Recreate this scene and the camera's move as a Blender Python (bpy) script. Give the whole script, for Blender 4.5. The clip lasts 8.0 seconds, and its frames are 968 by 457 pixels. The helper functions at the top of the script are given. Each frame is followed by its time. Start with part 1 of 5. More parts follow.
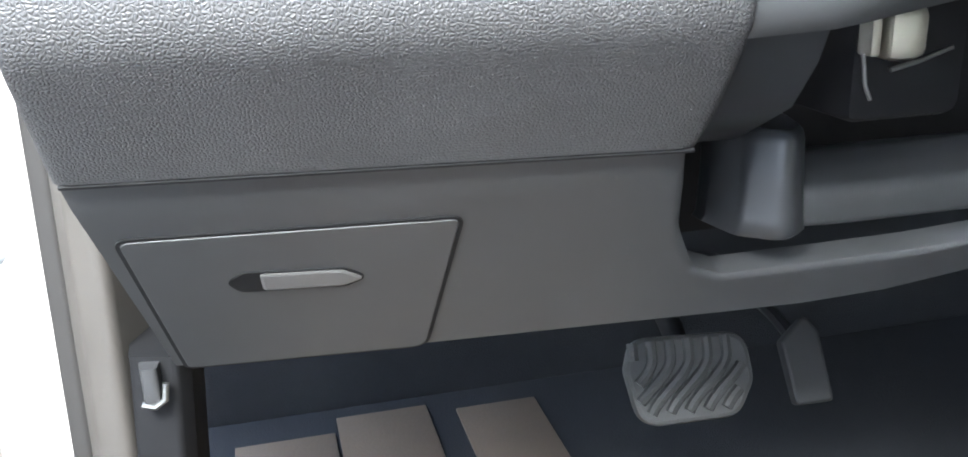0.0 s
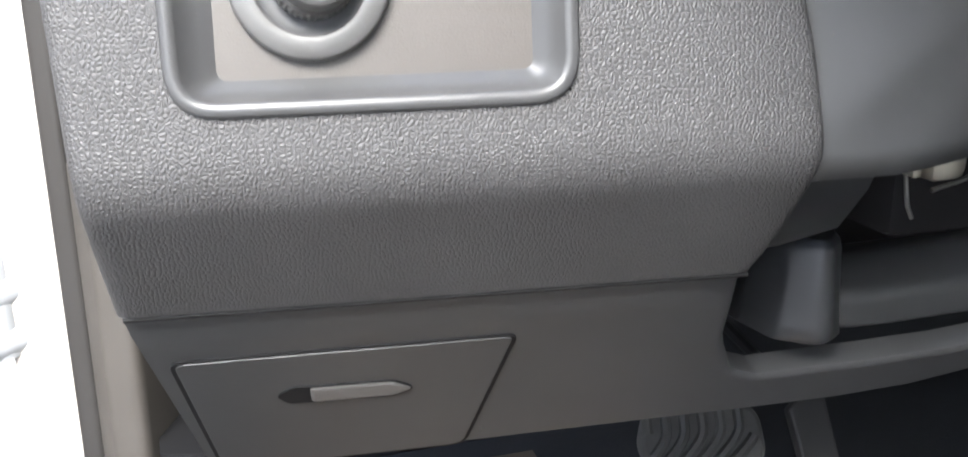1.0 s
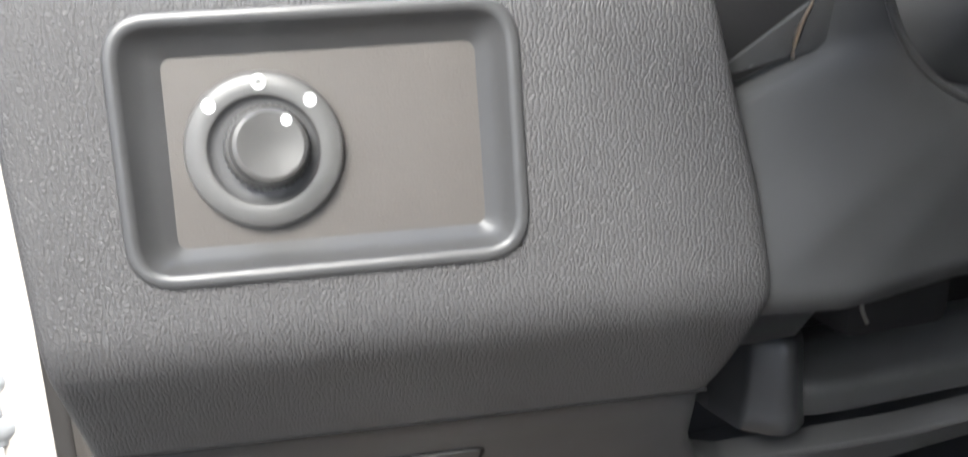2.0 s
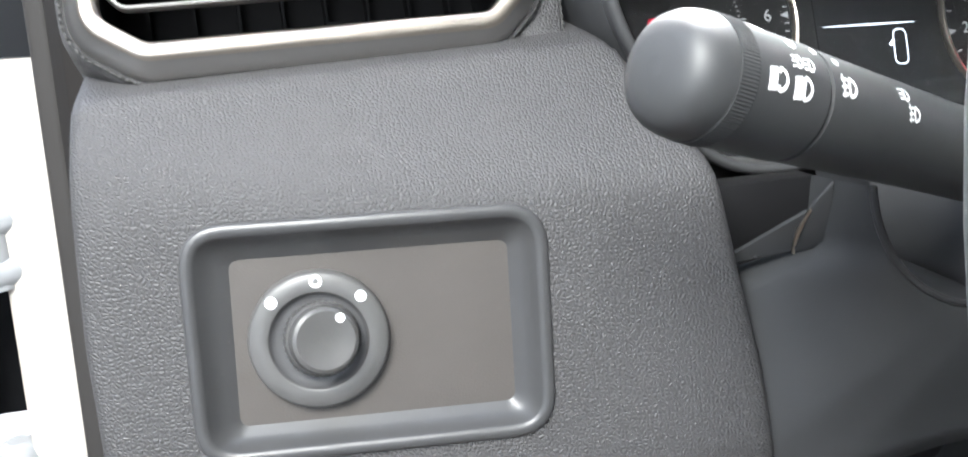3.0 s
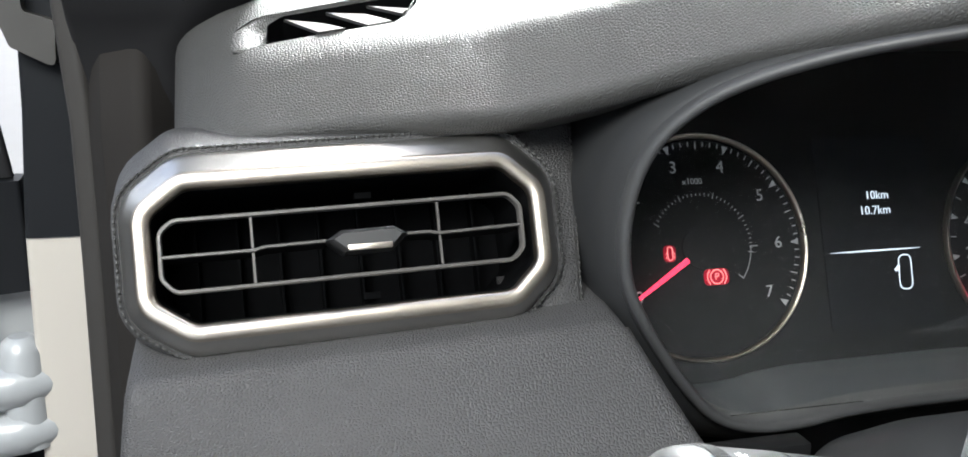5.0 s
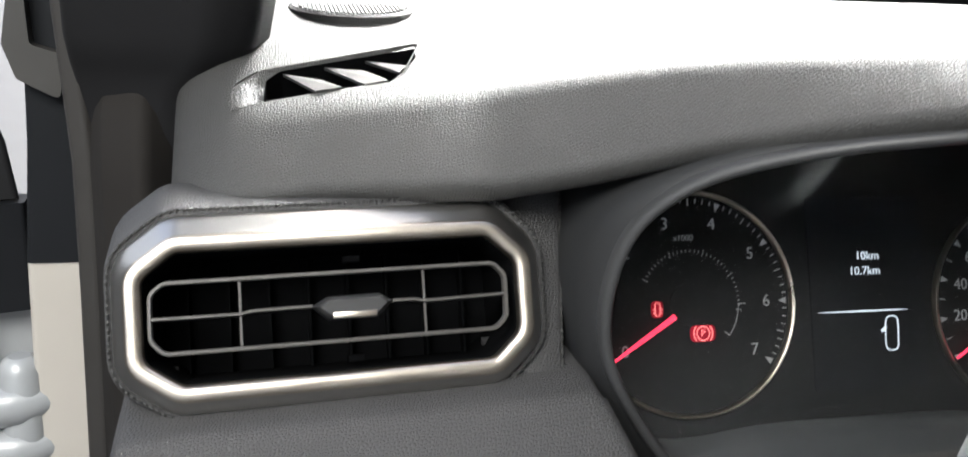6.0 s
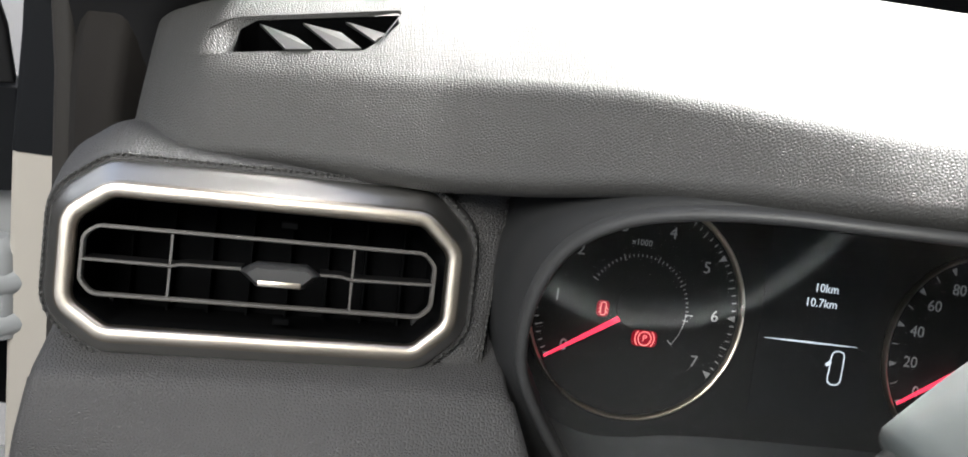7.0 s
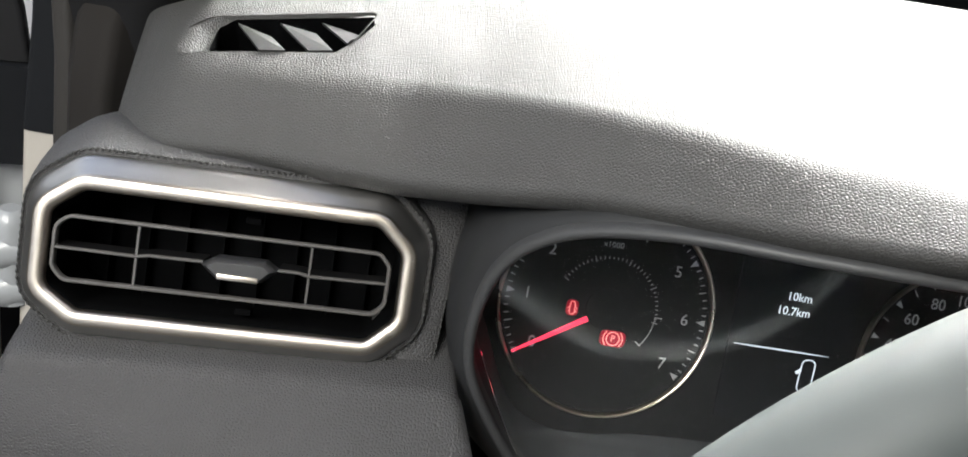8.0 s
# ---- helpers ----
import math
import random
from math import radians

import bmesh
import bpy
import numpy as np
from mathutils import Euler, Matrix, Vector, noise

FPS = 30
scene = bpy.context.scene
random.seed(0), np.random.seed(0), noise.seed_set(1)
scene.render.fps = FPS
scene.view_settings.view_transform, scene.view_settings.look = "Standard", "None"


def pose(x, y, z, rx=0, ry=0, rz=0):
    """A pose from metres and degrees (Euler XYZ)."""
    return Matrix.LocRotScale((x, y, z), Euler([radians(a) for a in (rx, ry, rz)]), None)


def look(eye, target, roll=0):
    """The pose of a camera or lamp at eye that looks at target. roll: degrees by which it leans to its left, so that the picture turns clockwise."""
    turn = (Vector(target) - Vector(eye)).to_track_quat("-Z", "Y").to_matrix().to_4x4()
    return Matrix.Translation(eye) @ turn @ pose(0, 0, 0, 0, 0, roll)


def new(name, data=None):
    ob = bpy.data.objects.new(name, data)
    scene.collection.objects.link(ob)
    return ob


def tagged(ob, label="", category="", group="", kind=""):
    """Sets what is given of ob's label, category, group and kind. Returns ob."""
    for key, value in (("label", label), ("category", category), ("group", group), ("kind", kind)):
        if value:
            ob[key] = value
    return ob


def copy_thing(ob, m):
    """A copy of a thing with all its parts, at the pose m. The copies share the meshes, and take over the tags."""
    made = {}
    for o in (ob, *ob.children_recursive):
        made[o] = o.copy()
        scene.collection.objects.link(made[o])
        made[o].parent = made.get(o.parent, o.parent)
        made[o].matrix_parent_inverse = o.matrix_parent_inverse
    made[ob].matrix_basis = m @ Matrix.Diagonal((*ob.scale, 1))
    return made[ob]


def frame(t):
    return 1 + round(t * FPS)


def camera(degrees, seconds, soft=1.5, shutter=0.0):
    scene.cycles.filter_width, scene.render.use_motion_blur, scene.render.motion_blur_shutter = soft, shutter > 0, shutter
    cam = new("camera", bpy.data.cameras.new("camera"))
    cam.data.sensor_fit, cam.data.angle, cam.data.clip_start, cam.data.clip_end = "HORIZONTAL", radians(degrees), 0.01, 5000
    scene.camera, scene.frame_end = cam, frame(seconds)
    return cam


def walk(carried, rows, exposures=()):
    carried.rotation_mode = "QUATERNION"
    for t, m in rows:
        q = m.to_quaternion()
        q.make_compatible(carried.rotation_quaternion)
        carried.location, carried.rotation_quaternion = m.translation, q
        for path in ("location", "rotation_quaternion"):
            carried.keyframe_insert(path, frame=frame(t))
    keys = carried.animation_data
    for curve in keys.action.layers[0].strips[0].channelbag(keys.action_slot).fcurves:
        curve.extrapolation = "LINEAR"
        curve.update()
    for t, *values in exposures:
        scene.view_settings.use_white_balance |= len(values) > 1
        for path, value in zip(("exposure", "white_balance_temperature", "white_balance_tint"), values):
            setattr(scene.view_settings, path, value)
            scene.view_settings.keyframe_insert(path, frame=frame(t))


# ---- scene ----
# ---------- camera and walk ----------
cam = camera(55.0, 8.0, soft=1.6, shutter=0.4)
PATH = [
    (0, (0.052, -0.042, 0.484), (0.492, 1.799, -0.161), -1.9),
    (0.5, (0.034, -0.032, 0.493), (0.522, 1.798, -0.149), -1.1),
    (1, (0.026, -0.027, 0.519), (0.538, 1.806, -0.094), -1.2),
    (1.5, (0.031, -0.025, 0.537), (0.55, 1.803, -0.087), -1.4),
    (2, (0.04, -0.026, 0.562), (0.554, 1.804, -0.06), -2.5),
    (2.2, (0.039, -0.029, 0.579), (0.555, 1.805, -0.03), -2.5),
    (3.3, (0.025, -0.042, 0.625), (0.513, 1.825, 0.101), -2.0),
    (3.5, (0.02, -0.044, 0.636), (0.504, 1.832, 0.139), -1.7),
    (4, (0.019, -0.043, 0.669), (0.488, 1.842, 0.191), -0.5),
    (4.5, (0.026, -0.04, 0.693), (0.497, 1.841, 0.206), 0.1),
    (5.8, (0.038, -0.036, 0.718), (0.483, 1.839, 0.181), 1.7),
    (6, (0.041, -0.037, 0.732), (0.482, 1.835, 0.184), 2.5),
    (6.5, (0.056, -0.035, 0.758), (0.48, 1.8, 0.087), 5.5),
    (7, (0.076, -0.033, 0.771), (0.437, 1.778, 0.002), 11.7),
    (7.5, (0.096, -0.039, 0.787), (0.389, 1.769, -0.016), 12.5),
    (8, (0.11, -0.04, 0.795), (0.361, 1.751, -0.06), 12.7),
]
EXPOSE = [(0.0, 4.12, 5800, 4), (0.5, 4.28, 5900, 6), (1.0, 3.56, 6150, 8), (1.5, 2.85, 6300, 8), (2.0, 3.08, 6250, 7), (3.5, 2.74, 5900, 5), (4.0, 2.66, 5900, 4), (4.5, 2.05, 5950, 4), (6.0, 1.56, 6200, 6), (6.5, 1.08, 6250, 6), (7.0, 1.34, 6300, 6), (7.5, 1.5, 6300, 6), (8.0, 1.36, 6300, 6)]
walk(cam, [(t, look(eye, target, roll)) for t, eye, target, roll in PATH], EXPOSE)

# ---------- world and sun ----------
SUN_EL, SUN_AZ = radians(42), radians(28)
world = bpy.data.worlds.new("overcast_sky")
scene.world = world
world.use_nodes = True
wn = world.node_tree
sky = wn.nodes.new("ShaderNodeTexSky")
sky.sky_type, sky.sun_disc = "NISHITA", False
sky.sun_elevation, sky.sun_rotation, sky.dust_density = SUN_EL, SUN_AZ, 6.0
sky.air_density = 0.8
wn.links.new(sky.outputs[0], wn.nodes["Background"].inputs[0])
wn.nodes["Background"].inputs[1].default_value = 0.15
sun_data = bpy.data.lights.new("sun", "SUN")
sun_data.energy, sun_data.angle, sun_data.color = 3.2, radians(15), (1.0, 0.97, 0.94)
sun = new("sun", sun_data)
sun.matrix_world = look((1.69, 3.29, 3.65), (0.1, 0.3, 0.6))
# sky light entering through the open driver's door
door_sky = bpy.data.lights.new("door_sky_light", "AREA")
door_sky.shape, door_sky.size, door_sky.size_y = "RECTANGLE", 1.0, 0.6
door_sky.energy, door_sky.color = 14.5, (1.0, 0.94, 0.86)
door_light = new("door_sky_light", door_sky)
door_light.matrix_world = look((-0.31, -0.62, 1.45), (0.10, 0.22, 0.50))


# ---------- materials ----------
def mat(name, colour, rough=0.5, metal=0.0, vary=0.12, vary_size=0.05, coat=0.0, spec=0.5):
    """A plain surface with a slow change of tone and of gloss."""
    m = bpy.data.materials.new(name)
    m.use_nodes = True
    nt = m.node_tree
    bsdf = nt.nodes["Principled BSDF"]
    bsdf.inputs["Metallic"].default_value = metal
    bsdf.inputs["Coat Weight"].default_value = coat
    bsdf.inputs["Specular IOR Level"].default_value = spec
    co = nt.nodes.new("ShaderNodeTexCoord")
    big = nt.nodes.new("ShaderNodeTexNoise")
    big.inputs["Scale"].default_value = 1.0 / vary_size
    big.inputs["Detail"].default_value = 5.0
    nt.links.new(co.outputs["Object"], big.inputs["Vector"])
    ramp = nt.nodes.new("ShaderNodeMapRange")
    ramp.inputs["To Min"].default_value, ramp.inputs["To Max"].default_value = 1.0 - vary, 1.0 + vary
    nt.links.new(big.outputs["Fac"], ramp.inputs["Value"])
    tint = nt.nodes.new("ShaderNodeMix")
    tint.data_type, tint.blend_type = "RGBA", "MULTIPLY"
    tint.inputs["Factor"].default_value = 1.0
    tint.inputs["A"].default_value = (*colour, 1.0)
    nt.links.new(ramp.outputs["Result"], tint.inputs["B"])
    nt.links.new(tint.outputs["Result"], bsdf.inputs["Base Color"])
    gloss = nt.nodes.new("ShaderNodeMapRange")
    gloss.inputs["To Min"].default_value = max(0.02, rough - 0.07)
    gloss.inputs["To Max"].default_value = min(1.0, rough + 0.07)
    nt.links.new(big.outputs["Fac"], gloss.inputs["Value"])
    nt.links.new(gloss.outputs["Result"], bsdf.inputs["Roughness"])
    return m


def bumped(m, kind, size, depth, strength=1.0, stretch=(1, 1, 1)):
    """Adds relief at real size: grain (raised cells), noise (fine), ridges (parallel)."""
    nt = m.node_tree
    bsdf = nt.nodes["Principled BSDF"]
    co = nt.nodes.new("ShaderNodeTexCoord")
    mp = nt.nodes.new("ShaderNodeMapping")
    mp.inputs["Scale"].default_value = stretch
    nt.links.new(co.outputs["UV" if kind == "grain" else "Object"], mp.inputs["Vector"])
    if kind == "grain":
        warp = nt.nodes.new("ShaderNodeTexNoise")
        warp.inputs["Scale"].default_value = 0.6 / size
        warp.inputs["Detail"].default_value = 0.0
        add = nt.nodes.new("ShaderNodeVectorMath")
        add.operation = "MULTIPLY_ADD"
        add.inputs[1].default_value = (size * 0.8,) * 3
        nt.links.new(mp.outputs[0], warp.inputs["Vector"])
        nt.links.new(warp.outputs["Color"], add.inputs[0])
        nt.links.new(mp.outputs[0], add.inputs[2])
        vor = nt.nodes.new("ShaderNodeTexVoronoi")
        vor.voronoi_dimensions, vor.feature = "2D", "DISTANCE_TO_EDGE"
        vor.inputs["Scale"].default_value = 1.0 / size
        vor.inputs["Randomness"].default_value = 0.9
        nt.links.new(add.outputs[0], vor.inputs["Vector"])
        shape = nt.nodes.new("ShaderNodeMapRange")
        shape.interpolation_type = "SMOOTHSTEP"
        shape.inputs["From Max"].default_value = 0.42
        nt.links.new(vor.outputs["Distance"], shape.inputs["Value"])
        height = shape.outputs["Result"]
    elif kind == "ridges":
        wave = nt.nodes.new("ShaderNodeTexWave")
        wave.inputs["Scale"].default_value = 0.314 / size
        nt.links.new(mp.outputs[0], wave.inputs["Vector"])
        height = wave.outputs["Fac"]
    else:
        noi = nt.nodes.new("ShaderNodeTexNoise")
        noi.inputs["Scale"].default_value = 1.0 / size
        noi.inputs["Detail"].default_value = 3.0
        nt.links.new(mp.outputs[0], noi.inputs["Vector"])
        height = noi.outputs["Fac"]
    bump = nt.nodes.new("ShaderNodeBump")
    bump.inputs["Distance"].default_value = depth
    bump.inputs["Strength"].default_value = strength
    nt.links.new(height, bump.inputs["Height"])
    nt.links.new(bump.outputs[0], bsdf.inputs["Normal"])
    return m


def glowing(name, colour, strength):
    m = bpy.data.materials.new(name)
    m.use_nodes = True
    bsdf = m.node_tree.nodes["Principled BSDF"]
    bsdf.inputs["Base Color"].default_value = (*[c * 0.3 for c in colour], 1)
    bsdf.inputs["Emission Color"].default_value = (*colour, 1)
    bsdf.inputs["Emission Strength"].default_value = strength
    bsdf.inputs["Specular IOR Level"].default_value = 0.15
    return m


def clear(name, rough=0.0, tint=(1, 1, 1)):
    m = bpy.data.materials.new(name)
    m.use_nodes = True
    bsdf = m.node_tree.nodes["Principled BSDF"]
    bsdf.inputs["Base Color"].default_value = (*tint, 1)
    bsdf.inputs["Roughness"].default_value = rough
    bsdf.inputs["Transmission Weight"].default_value = 1.0
    bsdf.inputs["IOR"].default_value = 1.45
    return m


GRAINED = bumped(mat("grained_dark_plastic", (0.053, 0.052, 0.053), 0.52, vary_size=0.03, spec=0.33), "grain", 0.00132, 0.00022)
PAD = bumped(mat("grained_pad_plastic", (0.042, 0.0415, 0.0405), 0.56, vary_size=0.04, spec=0.4), "grain", 0.00122, 0.00018)
FINE = bumped(mat("fine_grained_plastic", (0.057, 0.051, 0.046), 0.46, vary_size=0.02), "noise", 0.0006, 0.00012)
SATIN = bumped(mat("satin_dark_plastic", (0.034, 0.034, 0.035), 0.36, vary_size=0.02), "noise", 0.0006, 0.00002)
STALK = bumped(mat("stalk_plastic", (0.036, 0.037, 0.038), 0.48, vary_size=0.02), "noise", 0.0006, 0.00002)
SMOOTH = bumped(mat("smooth_grey_plastic", (0.042, 0.0425, 0.044), 0.48, vary_size=0.03), "noise", 0.0005, 0.00003)
HOOD = bumped(mat("binnacle_plastic", (0.021, 0.0215, 0.0225), 0.5, vary_size=0.03, spec=0.3), "noise", 0.0005, 0.00003)
COLUMN = bumped(mat("column_plastic", (0.040, 0.041, 0.042), 0.46, vary_size=0.03, spec=0.3), "noise", 0.0005, 0.00003)
# column plastic again, darkened: the shade under the cover is in the colour
UNDER = bumped(mat("shaded_column_plastic", (0.025, 0.026, 0.028), 0.36, vary_size=0.03, spec=0.5), "noise", 0.0005, 0.00003)
# near-black without gloss: shade of recesses as colour, and the black rubber band
PIT = mat("shade_and_rubber_black", (0.0045, 0.0046, 0.0050), 1.0, vary_size=0.02, spec=0.01)
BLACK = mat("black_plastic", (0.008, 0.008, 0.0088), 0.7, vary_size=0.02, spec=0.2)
# vane plastic darkened to carry the shade behind the grille
BLADE = mat("shaded_blade_plastic", (0.006, 0.006, 0.0065), 0.7, vary_size=0.02, spec=0.15)
VANE = mat("vane_plastic", (0.082, 0.077, 0.073), 0.36, vary_size=0.02)
CHROME = bumped(mat("satin_chrome", (0.61, 0.55, 0.475), 0.34, metal=1.0, vary=0.03, vary_size=0.02), "noise", 0.0004, 0.000006)
BRIGHT = mat("polished_metal", (0.50, 0.48, 0.41), 0.42, metal=1.0, vary=0.05)
STEEL = mat("dull_steel", (0.20, 0.20, 0.19), 0.45, metal=1.0, vary=0.05)
RUBBER = bumped(mat("door_seal_rubber", (0.028, 0.026, 0.0245), 0.62, vary_size=0.02, spec=0.3), "noise", 0.0010, 0.00005)
RIBBED = bumped(mat("ribbed_seal_cloth", (0.0150, 0.0135, 0.0125), 0.85, vary_size=0.02, spec=0.15), "ridges", 0.0024, 0.0004, stretch=(0, 0, 1))
TRIM = bumped(mat("pillar_trim_plastic", (0.014, 0.014, 0.015), 0.7, vary_size=0.03, spec=0.12), "noise", 0.0012, 0.00008)
TAUPE = bumped(mat("taupe_plastic", (0.056, 0.050, 0.044), 0.6, vary_size=0.03), "noise", 0.0012, 0.00006)
WHITE = mat("white_body_paint", (0.42, 0.39, 0.35), 0.35, vary=0.03, coat=0.6)
GREYM = mat("grey_painted_metal", (0.30, 0.31, 0.32), 0.35, vary=0.08, vary_size=0.02, coat=0.4)
FILM = mat("black_body_film", (0.009, 0.0098, 0.0115), 0.6, vary_size=0.03, spec=0.12)
COWL = mat("dull_grey_cowl", (0.105, 0.115, 0.108), 0.95, vary_size=0.05, spec=0.04)
DIAL = mat("dial_black", (0.0085, 0.0091, 0.0103), 0.6, vary_size=0.02, spec=0.15)
MARK = glowing("dial_print", (0.80, 0.82, 0.84), 0.03)
WHITEINK = mat("white_ink", (0.85, 0.86, 0.86), 0.5, vary=0.05, vary_size=0.002)
RINGM = mat("dial_ring_metal", (0.52, 0.47, 0.40), 0.3, metal=1.0, vary=0.05)
RED = glowing("red_needle_light", (1.0, 0.04, 0.09), 0.7)
REDDIM = glowing("red_halo_light", (0.7, 0.0, 0.04), 0.06)
REDICON = glowing("red_icon_light", (1.0, 0.22, 0.22), 0.55)
LCDW = glowing("display_white_light", (0.82, 0.9, 1.0), 0.36)
LCD = glowing("display_dark_light", (0.029, 0.032, 0.039), 0.001)
WHEEL = bumped(mat("pale_wheel_skin", (0.066, 0.075, 0.075), 0.55, vary=0.03, vary_size=0.05), "noise", 0.0007, 0.000006)
CARPET = bumped(mat("dark_carpet", (0.013, 0.0145, 0.0175), 0.95, vary=0.3, vary_size=0.01), "noise", 0.0015, 0.001)
KRAFT = bumped(mat("brown_mat_paper", (0.13, 0.098, 0.07), 0.85, vary=0.12, vary_size=0.02), "noise", 0.003, 0.0004)
PEDAL = bumped(mat("pedal_rubber", (0.035, 0.035, 0.034), 0.7, vary_size=0.01), "noise", 0.0008, 0.0001)
LENS = clear("cluster_lens")
# a thin diffuse layer on the lens that imitates a haze of light
nt = LENS.node_tree
haze, film = nt.nodes.new("ShaderNodeBsdfDiffuse"), nt.nodes.new("ShaderNodeMixShader")
film.inputs["Fac"].default_value = 0.004
nt.links.new(nt.nodes["Principled BSDF"].outputs[0], film.inputs[1])
nt.links.new(haze.outputs[0], film.inputs[2])
nt.links.new(film.outputs[0], nt.nodes["Material Output"].inputs["Surface"])
SCREEN = clear("windscreen_glass")
CABIN = mat("cabin_lining", (0.05, 0.05, 0.05), 0.8, vary_size=0.1)
ROOFM = mat("roof_lining", (0.075, 0.075, 0.075), 0.9, vary_size=0.1)
CONCRETE = bumped(mat("dark_asphalt", (0.055, 0.055, 0.056), 0.6, vary=0.15, vary_size=0.4), "noise", 0.01, 0.001)
WALLM = bumped(mat("blue_grey_wall_paint", (0.26, 0.29, 0.34), 0.7, vary=0.05, vary_size=0.5), "noise", 0.01, 0.0005)


# ---------- building helpers ----------
class Plane:
    """A flat frame: a along u, b along v, c towards the cabin."""

    def __init__(self, o, u, v, turn=0.0):
        self.o = Vector(o)
        u, v = Vector(u).normalized(), Vector(v)
        v = (v - u * u.dot(v)).normalized()
        k, s = math.cos(radians(turn)), math.sin(radians(turn))
        self.u, self.v = u * k + v * s, v * k - u * s
        self.n = self.u.cross(self.v)

    def at(self, a, b, c=0.0):
        return self.o + self.u * a + self.v * b + self.n * c


def thing(name, base, label, category, group="", kind=""):
    ob = new(name)
    ob.empty_display_size = 0.02
    ob.location = base
    return tagged(ob, label, category, group, kind)


def part(name, bm, material, parent=None, label="", smooth=40.0):
    """Links a bmesh, built at its place in the world, as one mesh under its parent."""
    bmesh.ops.recalc_face_normals(bm, faces=bm.faces)
    me = bpy.data.meshes.new(name)
    if smooth:
        for f in bm.faces:
            f.smooth = True
        for e in bm.edges:
            if len(e.link_faces) == 2 and (e.calc_face_angle(0) > radians(smooth) or max(len(f.verts) for f in e.link_faces) > 8):
                e.smooth = False
    bm.to_mesh(me)
    bm.free()
    me.materials.append(material)
    ob = new(name, me)
    if parent is not None:
        ob.parent = parent
        if parent.parent is None:
            ob.location = -parent.location
    if label:
        tagged(ob, label)
    return ob


def solid(name, bm, material, label, category, kind="", group=""):
    """A top-level thing of one mesh, with its origin at its base."""
    base = Vector((sum(v.co.x for v in bm.verts) / len(bm.verts), sum(v.co.y for v in bm.verts) / len(bm.verts), min(v.co.z for v in bm.verts)))
    ob = part(name, bm, material)
    ob.data.transform(Matrix.Translation(-base))
    ob.location = base
    return tagged(ob, label, category, group, kind)


def rounded(points, r, n=5):
    """A closed outline in two dimensions with its corners rounded. r: one radius or one for each corner."""
    out, k = [], len(points)
    for i in range(k):
        p0, p, p1 = (Vector(points[j % k][:2]) for j in (i - 1, i, i + 1))
        a, b = p0 - p, p1 - p
        rr = r[i] if isinstance(r, (list, tuple)) else r
        half = max(a.angle(b, 1.0) / 2, 0.05)
        cut = min(rr / math.tan(half), a.length * 0.48, b.length * 0.48)
        s, e = p + a.normalized() * cut, p + b.normalized() * cut
        if cut < 1e-6:
            out.append(tuple(p))
            continue
        for q in range(n + 1):
            f = q / n
            out.append(tuple(s * (1 - f) ** 2 + p * 2 * f * (1 - f) + e * f * f))
    return out


def rail(points, r, n=5):
    """An open line of (y, z) with its inner corners rounded."""
    out = [tuple(points[0])]
    for i in range(1, len(points) - 1):
        p0, p, p1 = (Vector(points[j]) for j in (i - 1, i, i + 1))
        a, b = p0 - p, p1 - p
        rr = r[i] if isinstance(r, (list, tuple)) else r
        cut = min(rr, a.length * 0.48, b.length * 0.48)
        s, e = p + a.normalized() * cut, p + b.normalized() * cut
        for q in range(n + 1):
            f = q / n
            out.append(tuple(s * (1 - f) ** 2 + p * 2 * f * (1 - f) + e * f * f))
    return out + [tuple(points[-1])]


def skin(bm, rows, leave=None):
    """Faces between rows of vertices, with lengths along the surface as their texture place. leave(face centre): where to leave a hole."""
    uv = bm.loops.layers.uv.verify()
    across = [0.0]
    for r0, r1 in zip(rows, rows[1:]):
        across.append(across[-1] + sum((p.co - q.co).length for p, q in zip(r0, r1)) / len(r0))
    down = []
    for row in rows:
        line = [0.0]
        for p, q in zip(row, row[1:]):
            line.append(line[-1] + (p.co - q.co).length)
        down.append([d - line[len(line) // 2] for d in line])
    for i in range(len(rows) - 1):
        for j in range(len(rows[0]) - 1):
            at = ((i, j), (i, j + 1), (i + 1, j + 1), (i + 1, j))
            if leave and leave(sum((rows[a][b].co for a, b in at), Vector()) / 4):
                continue
            face = bm.faces.new([rows[a][b] for a, b in at])
            for (a, b), corner in zip(at, face.loops):
                corner[uv].uv = (across[a], down[a][b])


def loft(bm, rings, closed=True, caps=True, loop=False):
    """Joins rings of points of equal count into a skin."""
    rows = [[bm.verts.new(p) for p in ring] for ring in rings]
    n = len(rows[0])
    turns = list(range(len(rows))) + ([0] if loop else [])
    cols = list(range(n)) + ([0] if closed else [])
    skin(bm, [[rows[i][j] for j in cols] for i in turns])
    if caps and closed and not loop:
        bm.faces.new(list(reversed(rows[0])))
        bm.faces.new(rows[-1])
    return bm


def prism(bm, pl, outline, c0, c1, edge=0.0):
    """An outline in a plane, drawn out from c0 to c1, with a small rounded front edge."""
    rings = [[pl.at(a, b, c0) for a, b in outline]]
    if edge > 0:
        rings.append([pl.at(a, b, c1 - edge) for a, b in outline])
        rings.append([pl.at(a, b, c1 - edge * 0.3) for a, b in inset(outline, edge * 0.3)])
        rings.append([pl.at(a, b, c1) for a, b in inset(outline, edge)])
    else:
        rings.append([pl.at(a, b, c1) for a, b in outline])
    return loft(bm, rings)


